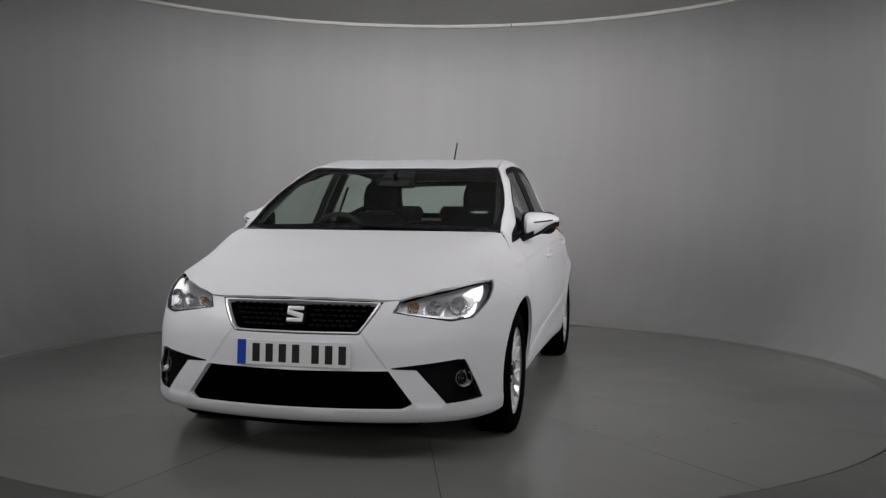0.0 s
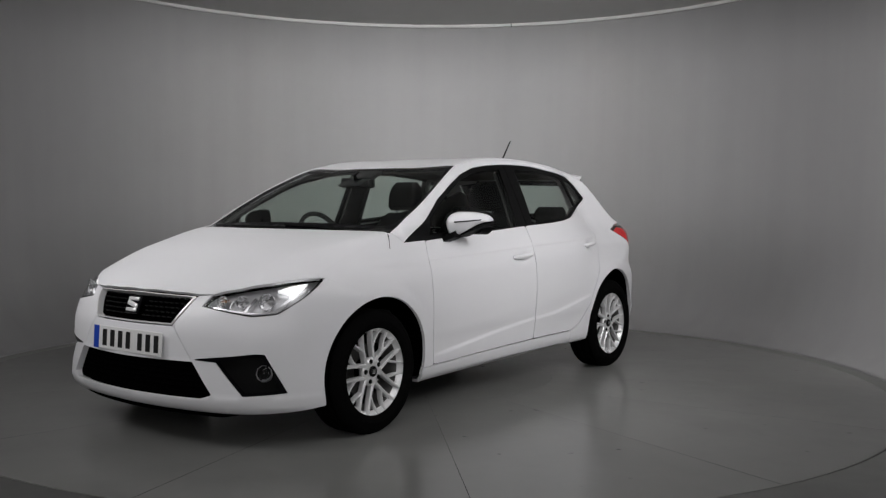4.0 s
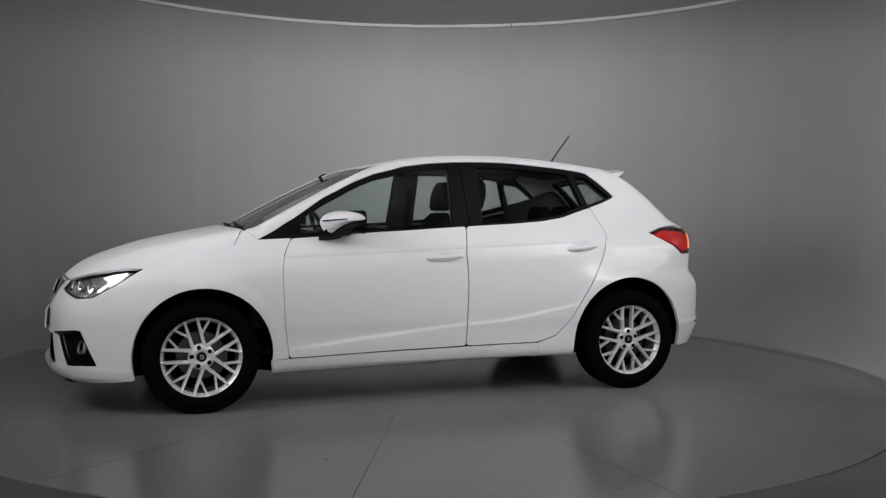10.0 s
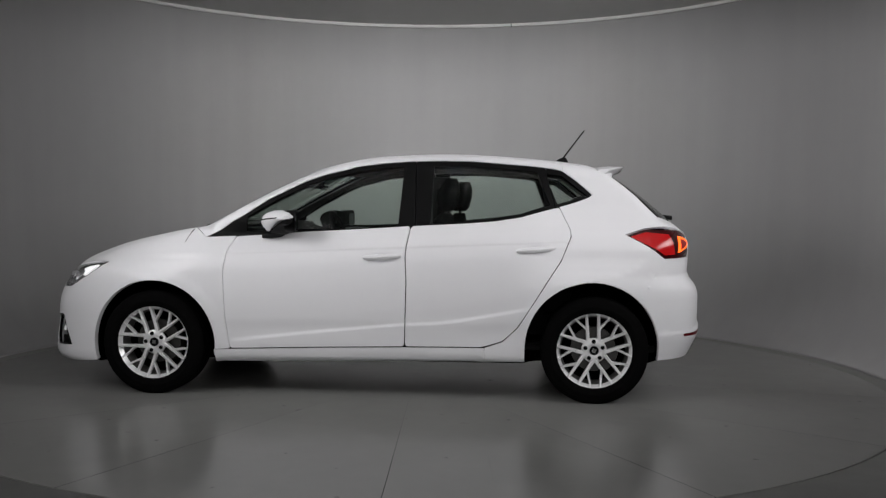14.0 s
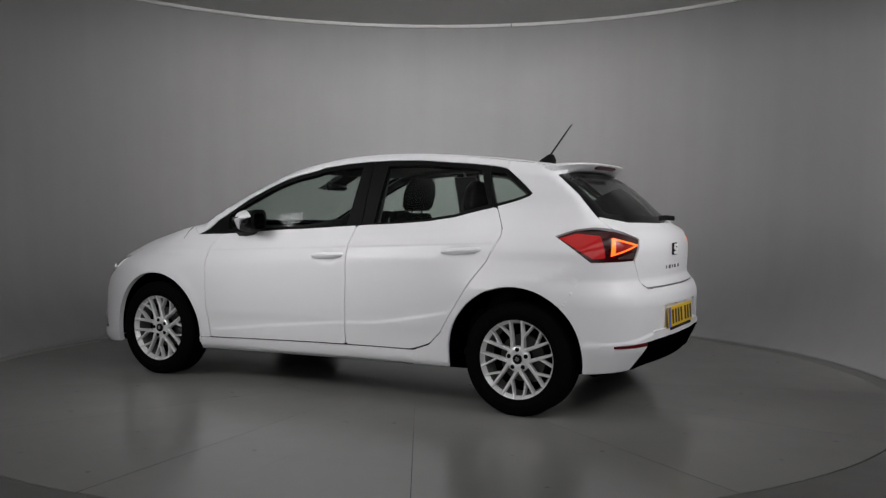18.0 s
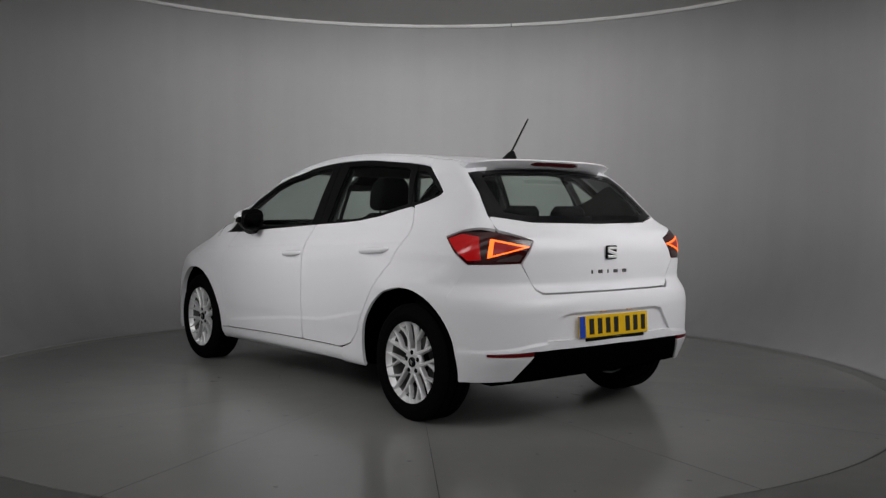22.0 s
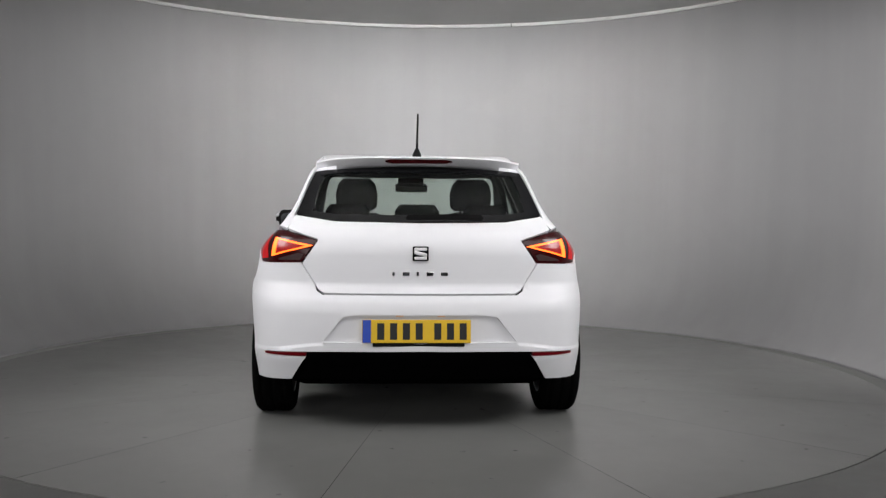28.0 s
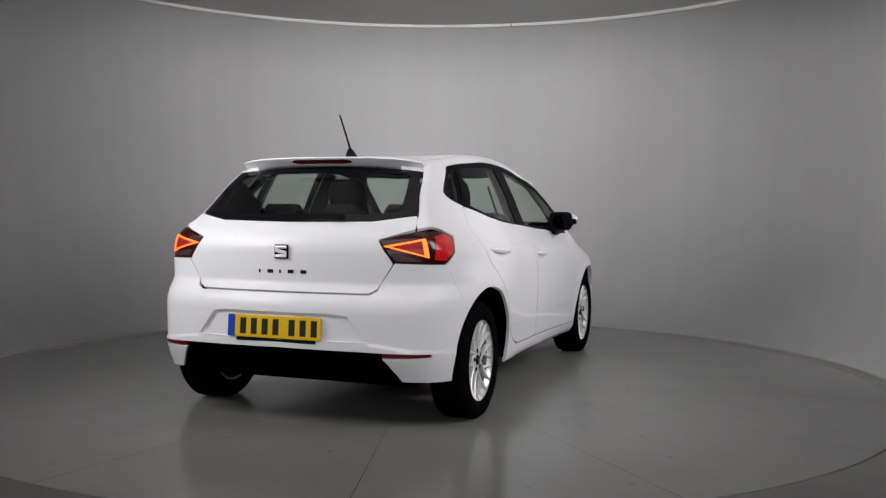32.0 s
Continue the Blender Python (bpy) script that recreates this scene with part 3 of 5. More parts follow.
quarter = panel("rear_quarter", np.concatenate([on_body(S((-0.66, 0.226), (-0.66, 0.309), (-0.765, 0.346), (-0.842, 0.419), (-0.967, 0.615), (-1.095, 0.811), (-1.150, 0.945), (-1.143, 0.992), BELT[7], BELT[8], DLO_TOP[0], DLO_TOP[1], DLO_TOP[2])
                + T((-1.10, 0.527), (-1.30, 0.505)) + R((0.547, 1.296), (0.588, 1.180), (0.626, 1.066), (0.658, 0.998)) + S((-1.56, 0.994), (-1.455, 0.959))), TAIL_SEAM,
                on_body(arc(*ARCH_R, 132, 0, 18) + S((-0.889, 0.232)))]), SEC, PAINT, car, mirror=True, r=0.003, step=0.03, gap=0.001)
rail = panel("roof_rail", T((1.047, 0.741), (1.02, 0.731), (0.965, 0.7175), (0.90, 0.709), (0.772, 0.703), (0.599, 0.673), (0.414, 0.623), (0.28, 0.583), (0.25, 0.580), (0.0, 0.562), (-0.5, 0.550), (-1.10, 0.527)) + S(*DLO_TOP[2:], BELT[0]), SEC, PAINT, car, mirror=True, r=0.004, gap=0.001)
roof = panel("roof", both(T((0.305, 0.0), (0.295, 0.3), (0.25, 0.577), (0.0, 0.559), (-0.5, 0.547), (-1.10, 0.524), (-1.30, 0.488), (-1.335, 0.3), (-1.345, 0.0))), TOP, PAINT, car, r=0.01, step=0.06)[0]
hood = panel("bonnet", both(np.concatenate([on_body(N((0.0, 0.703), (0.20, 0.702), (0.37, 0.697), (0.445, 0.699), (0.55, 0.7255), (0.645, 0.749)) + S((1.70, 0.7655), (1.635, 0.7705))), HOOD_SEAM, on_body(T((1.068, 0.60), (1.078, 0.4), (1.082, 0.0)))])),
             TOP, PAINT, car, step=0.03, gap=0.0004, r=0.006)[0]

# added paint-white backing, so that the bonnet gap doesn't read black
strip("seam_backing", HOOD_SEAM, 0.014, PAINT, hood, n=90, lift=-0.0006, mirror=True, label="white backing strip added to keep the bonnet seam pale")

# bumpers
FOG = N((0.43, 0.415), (0.69, 0.447), (0.722, 0.445), (0.786, 0.268), (0.655, 0.258), (0.535, 0.404), (0.43, 0.409))
LOWER_GRILLE = both(N((0.0, 0.398), (0.418, 0.402), (0.523, 0.260), (0.475, 0.243), (0.0, 0.243)))


def mirrored(p):
    q = p[::-1].copy()
    q[:, 1] *= -1
    return q


FOG_L = on_body(FOG)
PLATE_EDGE = [[("N", k * (0.305 + (0.55 - z) * 0.75 + d), z) for z in np.arange(0.42, 0.56, 0.01)] for d in (-0.010, -0.004, 0.004, 0.010) for k in (1, -1)]
bumper = panel("front_bumper", both(np.concatenate([on_body(N((0.0, 0.552), (0.288, 0.553), (0.374, 0.690), (0.442, 0.696), (0.418, 0.646), (0.66, 0.608), (0.742, 0.618)) + S(1.70, 0.690)), WING_SEAM[::-1],
                                                   on_body(arc(*ARCH_F, 67, -18, 12) + N((0.80, 0.180), (0.6, 0.170), (0.3, 0.165), (0.0, 0.164)))])), NOSEF, PAINT, car,
               holes=[FOG_L, mirrored(FOG_L), LOWER_GRILLE], step=0.025, r=0.006, thick=0.03, gap=0.0003, lines=PLATE_EDGE)[0]
# the same added backing behind the wing seam
strip("seam_backing", WING_SEAM, 0.010, PAINT, bumper, n=60, lift=-0.0006, mirror=True)
LEDGE = [[("R", k * y, float(BUMPER_LEDGE(np.array(y))) + d) for y in np.arange(0.48, 0.80, 0.012)] for d in (0.007, 0.0, -0.007, -0.014) for k in (1, -1)]
RECESS = both(R((0.0, 0.452), (0.467, 0.455), (0.372, 0.574), (0.310, 0.585), (0.0, 0.586)))
rear_bumper = panel("rear_bumper", both(np.concatenate([on_body(R((0.0, 0.680), (0.47, 0.680), (0.502, 0.700), (0.578, 0.832), (0.742, 0.827))), TAIL_SEAM, on_body(arc(*ARCH_R, 138, 190, 10) + R((0.775, 0.252), (0.622, 0.262), (0.545, 0.383), (0.757, 0.384), (0.757, 0.399), (0.545, 0.407), (0.0, 0.412)))])),
                    TAILF, PAINT, car, holes=[RECESS], step=0.03, r=0.003, thick=0.02, gap=0.001, lines=LEDGE)[0]
# the same added backing behind the quarter seam
strip("seam_backing", TAIL_SEAM, 0.012, PAINT, rear_bumper, n=60, lift=-0.0006, mirror=True)
panel("plate_recess", RECESS, TAILF, PAINT, rear_bumper, sink=0.017, gap=-0.004, r=0.004)
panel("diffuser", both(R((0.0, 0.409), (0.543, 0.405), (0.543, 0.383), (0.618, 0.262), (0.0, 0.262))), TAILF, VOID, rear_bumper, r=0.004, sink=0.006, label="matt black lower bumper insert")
REFLECT = mat("red_reflector", (0.12, 0.002, 0.005), 0.35, 0, 0.1, 60, spec=0.2)
panel("reflector", R((0.756, 0.3985), (0.546, 0.406), (0.546, 0.384), (0.756, 0.3845)), TAILF, REFLECT, rear_bumper, mirror=True, r=0.003, label="narrow red reflector strip")

# tailgate
tailgate = panel("tailgate", both(R((0.0, 0.686), (0.464, 0.686), (0.496, 0.706), (0.572, 0.829), (0.494, 0.944), (0.652, 0.996), (0.621, 1.062), (0.425, 1.032), (0.0, 1.026))), REARF, PAINT, car, r=0.008, gap=0.0014, step=0.03)[0]


# ---- small shape helpers ----
def box_bm(sx, sy, sz, bevel=0.0, seg=2, at=(0, 0, 0), turn=None):
    bm = bmesh.new()
    bmesh.ops.create_cube(bm, size=1.0)
    bmesh.ops.scale(bm, vec=(sx, sy, sz), verts=bm.verts)
    if bevel:
        bmesh.ops.bevel(bm, geom=bm.edges[:] + bm.verts[:], offset=bevel, segments=seg, profile=0.5, affect="EDGES")
    if turn:
        bmesh.ops.rotate(bm, cent=(0, 0, 0), matrix=Euler([radians(a) for a in turn]).to_matrix(), verts=bm.verts)
    bmesh.ops.translate(bm, vec=at, verts=bm.verts)
    return bm


def loft(name, rings, material, parent, label="", cap=True, closed=True, smooth=True, mirror=False):
    """A skin over rings of points of equal length."""
    k, n = len(rings[0]), len(rings)
    verts = [tuple(p) for r in rings for p in r]
    faces = []
    for i in range(n - 1):
        for j in range(k if closed else k - 1):
            j2 = (j + 1) % k
            faces.append((i * k + j, i * k + j2, (i + 1) * k + j2, (i + 1) * k + j))
    if cap and closed:
        faces += [tuple(range(k - 1, -1, -1)), tuple((n - 1) * k + j for j in range(k))]
    out = []
    for sgn in ((1, -1) if mirror else (1,)):
        bm = bmesh.new()
        bv = [bm.verts.new((x, y * sgn, z)) for x, y, z in verts]
        for f in faces:
            bm.faces.new([bv[i] for i in f])
        bmesh.ops.recalc_face_normals(bm, faces=bm.faces)
        out.append(part(name, bm, material, parent, label, smooth))
    return out


def rounded(cx, cz, w, h, r, n=5):
    """A rounded rectangle of (u, v) points."""
    out = []
    for sx, sz, a in ((1, 1, 0), (-1, 1, 90), (-1, -1, 180), (1, -1, 270)):
        for i in range(n):
            t = radians(a + 90 * i / (n - 1))
            out.append((cx + sx * (w / 2 - r) + r * math.cos(t), cz + sz * (h / 2 - r) + r * math.sin(t)))
    return out


def blob(name, sections, material, parent, label="", mirror=False):
    """A soft upholstered form: sections are (z, x, y, depth, width, radius)."""
    rings = []
    for z, x, y, d, w, r in sections:
        rings.append([(u, v, z) for u, v in rounded(x, y, d, w, r)])
    return loft(name, rings, material, parent, label, mirror=mirror)


# ---- side windows: black surrounds and panes ----
def side_glass(owner, frame_outline, pane, twin):
    panel("window_frame", frame_outline, SEC, BLACK, owner, holes=[on_body(pane)], gap=0.0005, r=0.004, sink=0.004, thick=0.03, mirror=twin, label="black window surround")
    for ob in panel("window", pane, SEC, GLASS, owner, gap=-0.002, r=0.012, sink=0.008, thick=0.004, mirror=twin, label="lightly tinted side window", step=0.08):
        ob.visible_shadow = False


PANE_F = S((0.745, 0.958), (0.742, 1.045), (0.60, 1.130), (0.45, 1.208), (0.285, 1.274), (0.12, 1.316), (-0.05, 1.338), (-0.168, 1.346), (-0.150, 1.000), (0.275, 0.978))
PANE_R = S((-0.335, 1.012), (-0.345, 1.350), (-0.55, 1.352), (-0.72, 1.342), (-0.90, 1.328), (-0.955, 1.315), (-1.03, 1.126), (-0.85, 1.068), (-0.71, 1.046), (-0.55, 1.030))
PANE_Q = S((-1.000, 1.310), (-1.095, 1.300), (-1.195, 1.222), (-1.245, 1.184), (-1.072, 1.132))
side_glass(front_door[0], S(BELT[0], *DLO_TOP[:7:-1], (-0.235, 1.380), (-0.252, 0.999), BELT[2], BELT[1]), PANE_F, front_door[1])
side_glass(rear_door[0], S((-0.256, 1.000), (-0.239, 1.380), DLO_TOP[7], DLO_TOP[6], DLO_TOP[5], DLO_TOP[4], (-1.00, 1.345), (-1.058, 1.106), BELT[6], BELT[5], BELT[4]), PANE_R, rear_door[1])
side_glass(quarter[0], S((-1.003, 1.345), DLO_TOP[3], DLO_TOP[2], DLO_TOP[1], DLO_TOP[0], BELT[8], (-1.062, 1.108)), PANE_Q, quarter[1])

# ---- windscreen, cowl and rear window ----
WS = both(T((1.055, 0.0), (1.05, 0.35), (1.046, 0.66), (1.035, 0.722), (1.015, 0.727), (0.965, 0.714), (0.90, 0.706), (0.772, 0.700), (0.599, 0.670), (0.414, 0.620), (0.275, 0.578), (0.255, 0.572), (0.297, 0.3), (0.308, 0.0)))
WS_IN = both(T((0.985, 0.0), (0.98, 0.35), (0.968, 0.62), (0.935, 0.682), (0.89, 0.688), (0.772, 0.682), (0.599, 0.652), (0.414, 0.602), (0.315, 0.562), (0.335, 0.3), (0.345, 0.0)))
screen = panel("windscreen", WS_IN, TOP, GLASS, car, sink=0.005, thick=0.005, gap=-0.002, step=0.06, label="raked tinted windscreen")[0]
screen.visible_shadow = False
panel("black_border", WS, TOP, GLOSS_BLACK, screen, holes=[WS_IN], sink=0.004, r=0.02, gap=0.001, label="black printed screen border")
panel("cowl", both(T((1.085, 0.0), (1.080, 0.35), (1.062, 0.735), (1.03, 0.725), (1.04, 0.35), (1.04, 0.0))), TOP, BLACK, car, sink=0.012, gap=0.0, label="black scuttle panel under the windscreen")
RG = both(R((0.0, 1.030), (0.425, 1.036), (0.622, 1.067), (0.584, 1.180), (0.543, 1.294), (0.36, 1.316), (0.0, 1.325)))
RG_IN = both(R((0.0, 1.066), (0.42, 1.070), (0.535, 1.086), (0.520, 1.190), (0.492, 1.274), (0.34, 1.292), (0.0, 1.300)))
rear_glass = panel("rear_window", RG_IN, REARF, GLASS, tailgate, sink=0.004, thick=0.005, gap=-0.002, step=0.05, r=0.03, label="tinted rear window")[0]
rear_glass.visible_shadow = False
panel("black_border", RG, REARF, GLOSS_BLACK, tailgate, holes=[RG_IN], sink=0.003, r=0.006, gap=0.001, label="glossy black rear window border")

# wipers
wiper = loft("rear_wiper", [[(x, y + dy, z + dz) for dy, dz in ((-0.012, 0), (0, 0.016), (0.012, 0), (0, -0.012))] for x, y, z in
             ((-1.815, -0.30, 1.050), (-1.80, -0.15, 1.055), (-1.815, 0.0, 1.052), (-1.82, 0.06, 1.05))], BLACK, tailgate)
for y0, y1, x0 in ((0.58, -0.05, 0.99), (-0.02, -0.62, 1.0)):
    p = on_body(T(*[(x0 + 0.05 - 0.02 * i / 5, y0 + (y1 - y0) * i / 5) for i in range(6)]))
    loft("wiper", [[tuple(q + np.array(o)) for o in ((-0.008, 0, 0.0), (0, 0, 0.010), (0.010, 0, 0.0))] for q in p], BLACK, screen, smooth=False)

# ---- tail spoiler with brake light, aerial ----
rings = []
for i in range(21):
    y = -0.540 + 1.080 * i / 20
    u = abs(y) / 0.540
    top = float(TOP_LINE(np.array([-1.30]))[0]) - ROOF_FLAT * (1 - float(ramp(np.array(abs(y)), 0.25, 0.6))) - 0.055 * y * y - 0.10 * abs(y) ** 6 - 0.022 * u ** 5
    tipx, tipz = -1.500 + 0.05 * u ** 2 + 0.07 * u ** 6, 1.368 - 0.008 * u ** 2 - 0.018 * u ** 6
    gx = -1.365
    rings.append([(-1.285 - 0.03 * u ** 3, y, top + 0.002), (-1.39, y, (top + tipz) / 2 + 0.006), (tipx + 0.004, y, tipz), (tipx, y, tipz - 0.007), (tipx + 0.042, y, tipz - 0.040 + 0.006 * u ** 6),
                  (gx - 0.03, y, 1.318 - 0.03 * u ** 2), (gx, y, 1.325 - 0.035 * u ** 2), (-1.30, y, top - 0.02)])
spoiler = loft("spoiler", rings, PAINT, tailgate, "white roof spoiler over the rear window")[0]
for nm, yy, mt, back in (("brake_light", 0.175, DARK_RED, 0.0),):
    rr = []
    for i in range(11):
        y = -yy + 2 * yy * i / 10
        e = 0.4 if i in (0, 10) else 1.0
        x = -1.500 + 0.05 * (abs(y) / 0.54) ** 2 + 0.010
        zc = 1.345 - 0.016 * (abs(y) / 0.5) ** 2
        rr.append([(x + 0.012, y, zc - 0.011 * e), (x - 0.001, y, zc + 0.010 * e), (x + 0.03, y, zc + 0.010 * e), (x + 0.03, y, zc - 0.011 * e)])
    loft(nm, rr, mt, tailgate, "dark red high brake light", smooth=False)
aerial = loft("aerial", [[(x + r * 2.2 * math.cos(a), r * math.sin(a), z) for a in np.linspace(0, 2 * math.pi, 12, endpoint=False)] for x, z, r in
              ((-1.105, 1.378, 0.026), (-1.11, 1.400, 0.025), (-1.125, 1.428, 0.012), (-1.13, 1.436, 0.007))], BLACK, car, "black roof aerial")[0]
loft("rod", [[(x + r * math.cos(a), r * math.sin(a), z) for a in np.linspace(0, 2 * math.pi, 8, endpoint=False)] for x, z, r in
     ((-1.125, 1.430, 0.007), (-1.165, 1.485, 0.006), (-1.255, 1.605, 0.005), (-1.262, 1.613, 0.004))], BLACK, aerial)

# ---- lamps ----
HEAD = N((0.420, 0.648), (0.448, 0.696), (0.55, 0.7225), (0.645, 0.746)) + S((1.70, 0.7625), (1.63, 0.769), (1.574, 0.773), (1.70, 0.692)) + N((0.742, 0.620), (0.66, 0.610))
head = panel("headlamp", HEAD, NOSEF, BOWL, car, sink=0.040, gap=-0.010, r=0.006, step=0.03, mirror=True, label="clear glass headlamp with bright reflectors")
for k, (hl, sgn) in enumerate(zip(head, (1, -1))):
    def put(name, spec, material, **kw):
        pts3 = on_body(spec)
        if sgn < 0:
            pts3 = mirrored(pts3)
        return panel(name, pts3, NOSEF, material, hl, **kw)[0]
    lens = put("lens", HEAD, CLEAR, sink=0.001, r=0.006, thick=0.003, step=0.04, gap=0.003)
    lens.visible_shadow = False
    pts3 = on_body(HEAD)
    inner = on_body(N((0.432, 0.652), (0.452, 0.6925), (0.55, 0.7195), (0.645, 0.7435)) + S((1.69, 0.7605), (1.593, 0.769), (1.708, 0.694)) + N((0.738, 0.625), (0.661, 0.616)))
    if sgn < 0:
        pts3, inner = mirrored(pts3), mirrored(inner)
    panel("black_edge", pts3, NOSEF, GLOSS_BLACK, hl, holes=[inner], sink=0.003, r=0.005, thick=0.02, gap=0.002, step=0.03)
    put("daylight_lamp", N((0.690, 0.728), (0.716, 0.747)) + S((1.650, 0.760), (1.748, 0.688)) + N((0.752, 0.690), (0.742, 0.712)), DRL, sink=0.012, r=0.006, step=0.02, label="bright white daylight lamp")
    put("silver_strip", N((0.752, 0.700),) + S((1.756, 0.690),) + N((0.750, 0.634), (0.738, 0.627), (0.660, 0.622), (0.47, 0.644), (0.47, 0.650), (0.660, 0.630), (0.728, 0.638)), REFLECTOR, sink=0.014, r=0.002, step=0.02, gap=0.0)
    put("chrome_blade", N((0.630, 0.696), (0.645, 0.693), (0.634, 0.655), (0.634, 0.628), (0.612, 0.630), (0.622, 0.655)), REFLECTOR, sink=0.010, r=0.002, step=0.02)
    put("chrome_blade", N((0.553, 0.694), (0.560, 0.690), (0.552, 0.668), (0.556, 0.642), (0.545, 0.644), (0.543, 0.668)), REFLECTOR, sink=0.014, r=0.002, step=0.02)
    for name, yc, zc, r0, mt in (("inner_reflector", 0.502, 0.676, 0.025, REFLECTOR), ("middle_reflector", 0.590, 0.677, 0.029, REFLECTOR), ("main_reflector", 0.686, 0.678, 0.038, REFLECTOR)):
        c = on_body(N((yc, zc)))[0] - normals_at(on_body(N((yc, zc))))[0] * 0.014
        v, f = lathe([(r0, 0.0), (r0 * 1.08, 0.004), (r0 * 1.08, -0.004), (r0 * 0.85, -0.012), (r0 * 0.62, -0.022), (r0 * 0.35, -0.030), (0.001, -0.033)], 11)
        ob = mesh_object(name, v, f, mt, hl, smooth=False)
        ob.matrix_basis = Matrix.Translation((c[0], c[1] * sgn, c[2])) @ pose(0, 0, 0, 0, 90, (12 + 60 * (yc - 0.5)) * sgn)
        v, f = lathe([(0.001, 0.004), (r0 * 0.20, 0.0), (r0 * 0.26, -0.03)], 14)
        bulb = mesh_object("bulb", v, f, AMBER if "inner" in name else BOWL, hl)
        bulb.matrix_basis = Matrix.Translation((c[0] - 0.012, c[1] * sgn, c[2])) @ pose(0, 0, 0, 0, 90, 12 * sgn)

TAIL_LAMP = S((-1.458, 0.955), (-1.56, 0.990)) + R((0.662, 0.991), (0.497, 0.942), (0.576, 0.831), (0.742, 0.827)) + S((-1.672, 0.828),)
tail = panel("tail_lamp", TAIL_LAMP, TAILF, DARK_RED, car, sink=0.004, r=0.006, step=0.03, mirror=True, label="dark red tail lamp with a glowing triangle")
for tl, sgn in zip(tail, (1, -1)):
    def tput(name, spec, material, **kw):
        p3 = on_body(spec)
        if sgn < 0:
            p3 = mirrored(p3)
        return panel(name, p3, TAILF, material, tl, **kw)[0]
    tput("side_lens", S((-1.480, 0.950), (-1.57, 0.977), (-1.70, 0.966)) + R((0.748, 0.848)) + S((-1.676, 0.842),), RED_LENS, sink=0.0015, r=0.006, step=0.02, thick=0.006)
    tri_out = on_body(R((0.708, 0.954), (0.520, 0.915), (0.730, 0.858)))
    tri_in = on_body(R((0.696, 0.943), (0.556, 0.913), (0.711, 0.872)))
    if sgn < 0:
        tri_out, tri_in = mirrored(tri_out), mirrored(tri_in)
    panel("light_guide", tri_out, TAILF, GLOW, tl, holes=[tri_in], sink=0.0005, r=0.004, step=0.015, thick=0.006, gap=0.0, label="glowing orange-red triangular light guide")
    panel("inner_lens", tri_in, TAILF, INNER_RED, tl, sink=0.002, r=0.004, step=0.02)
    tput("clear_lens", R((0.562, 0.872), (0.592, 0.880), (0.690, 0.852), (0.700, 0.840), (0.583, 0.842)), SMOKE, sink=0.0015, r=0.004, step=0.02, label="pale reversing lamp lens")

# ---- grilles, fog lamps, plates, badges ----
UPPER = both(N((0.0, 0.556), (0.286, 0.557), (0.368, 0.688), (0.0, 0.694)))
UPPER_IN = both(N((0.0, 0.565), (0.280, 0.566), (0.351, 0.682), (0.0, 0.687)))
grille = panel("upper_grille", UPPER, NOSEF, VOID, car, sink=0.035, gap=-0.01, label="black honeycomb radiator grille in a chrome surround")[0]
panel("chrome_surround", UPPER, NOSEF, SILVER, grille, holes=[UPPER_IN], gap=0.0015, r=0.008, sink=-0.003, thick=0.03, step=0.03)
GRILLE_BAR = mat("grille_plastic", (0.004, 0.004, 0.004), 0.5, 0, 0.05, 40, spec=0.25)
cell = None
for row in range(5):
    for col in range(-9, 10):
        y, z = (col + 0.5 * (row % 2)) * 0.034, 0.588 + row * 0.021
        if abs(y) > 0.262 + (z - 0.573) * 0.62 or (abs(y) < 0.065 and z < 0.68):
            continue
        c = on_body(N((abs(y), z)))[0]
        if cell is None:
            cell = part("honeycomb_cell", box_bm(0.012, 0.023, 0.006, 0.002, 1), GRILLE_BAR, grille)
        else:
            o = new("honeycomb_cell", cell.data)
            o.parent, cell = grille, o
        cell.matrix_basis = pose(c[0] - 0.022, y, z, 0, -14, 0)


def emblem(owner, centre, w, facing, plate_mat, slant, bar_mat):
    """A plain badge: a rounded square of slanted bright bars."""
    m = Matrix.Translation(centre) @ facing
    base = part("badge", box_bm(w * 1.08, w * 0.98, 0.012, 0.006, 2), plate_mat, owner, "badge of slanted chrome bars")
    base.matrix_basis = m
    for y, h, l, sh in ((0.30, 0.20, 0.84, 0.0), (0.0, 0.26, 0.86, slant), (-0.30, 0.20, 0.84, 0.0)):
        bm = box_bm(w * l, w * h, 0.014, 0.004, 2, at=(0, w * y, 0.006))
        for v in bm.verts:
            v.co.y -= v.co.x * sh
        o = part("bar", bm, bar_mat, base, "bright chrome bar", True)
    return base


FACE_F = pose(0, 0, 0, 90, 0, 90) @ pose(0, 0, 0, -20, 0, 0)
emblem(car, (2.045, 0.0, 0.633), 0.088, FACE_F, GLOSS_BLACK, 0.25, SILVER)
FACE_R = pose(0, 0, 0, 90, 0, -90)
emblem(car, (-1.897, 0.0, 0.880), 0.072, FACE_R, GLOSS_BLACK, 0.25, SILVER)
for y, w in ((0.130, 0.011), (0.069, 0.033), (0.013, 0.011), (-0.046, 0.033), (-0.116, 0.033)):
    o = part("model_bar", box_bm(w, 0.020, 0.006, 0.002, 1), CHROME, tailgate, "small chrome bar of the model script")
    o.matrix_basis = Matrix.Translation((float(on_body(R((abs(y), 0.781)))[0][0]) - 0.002, y, 0.781)) @ FACE_R

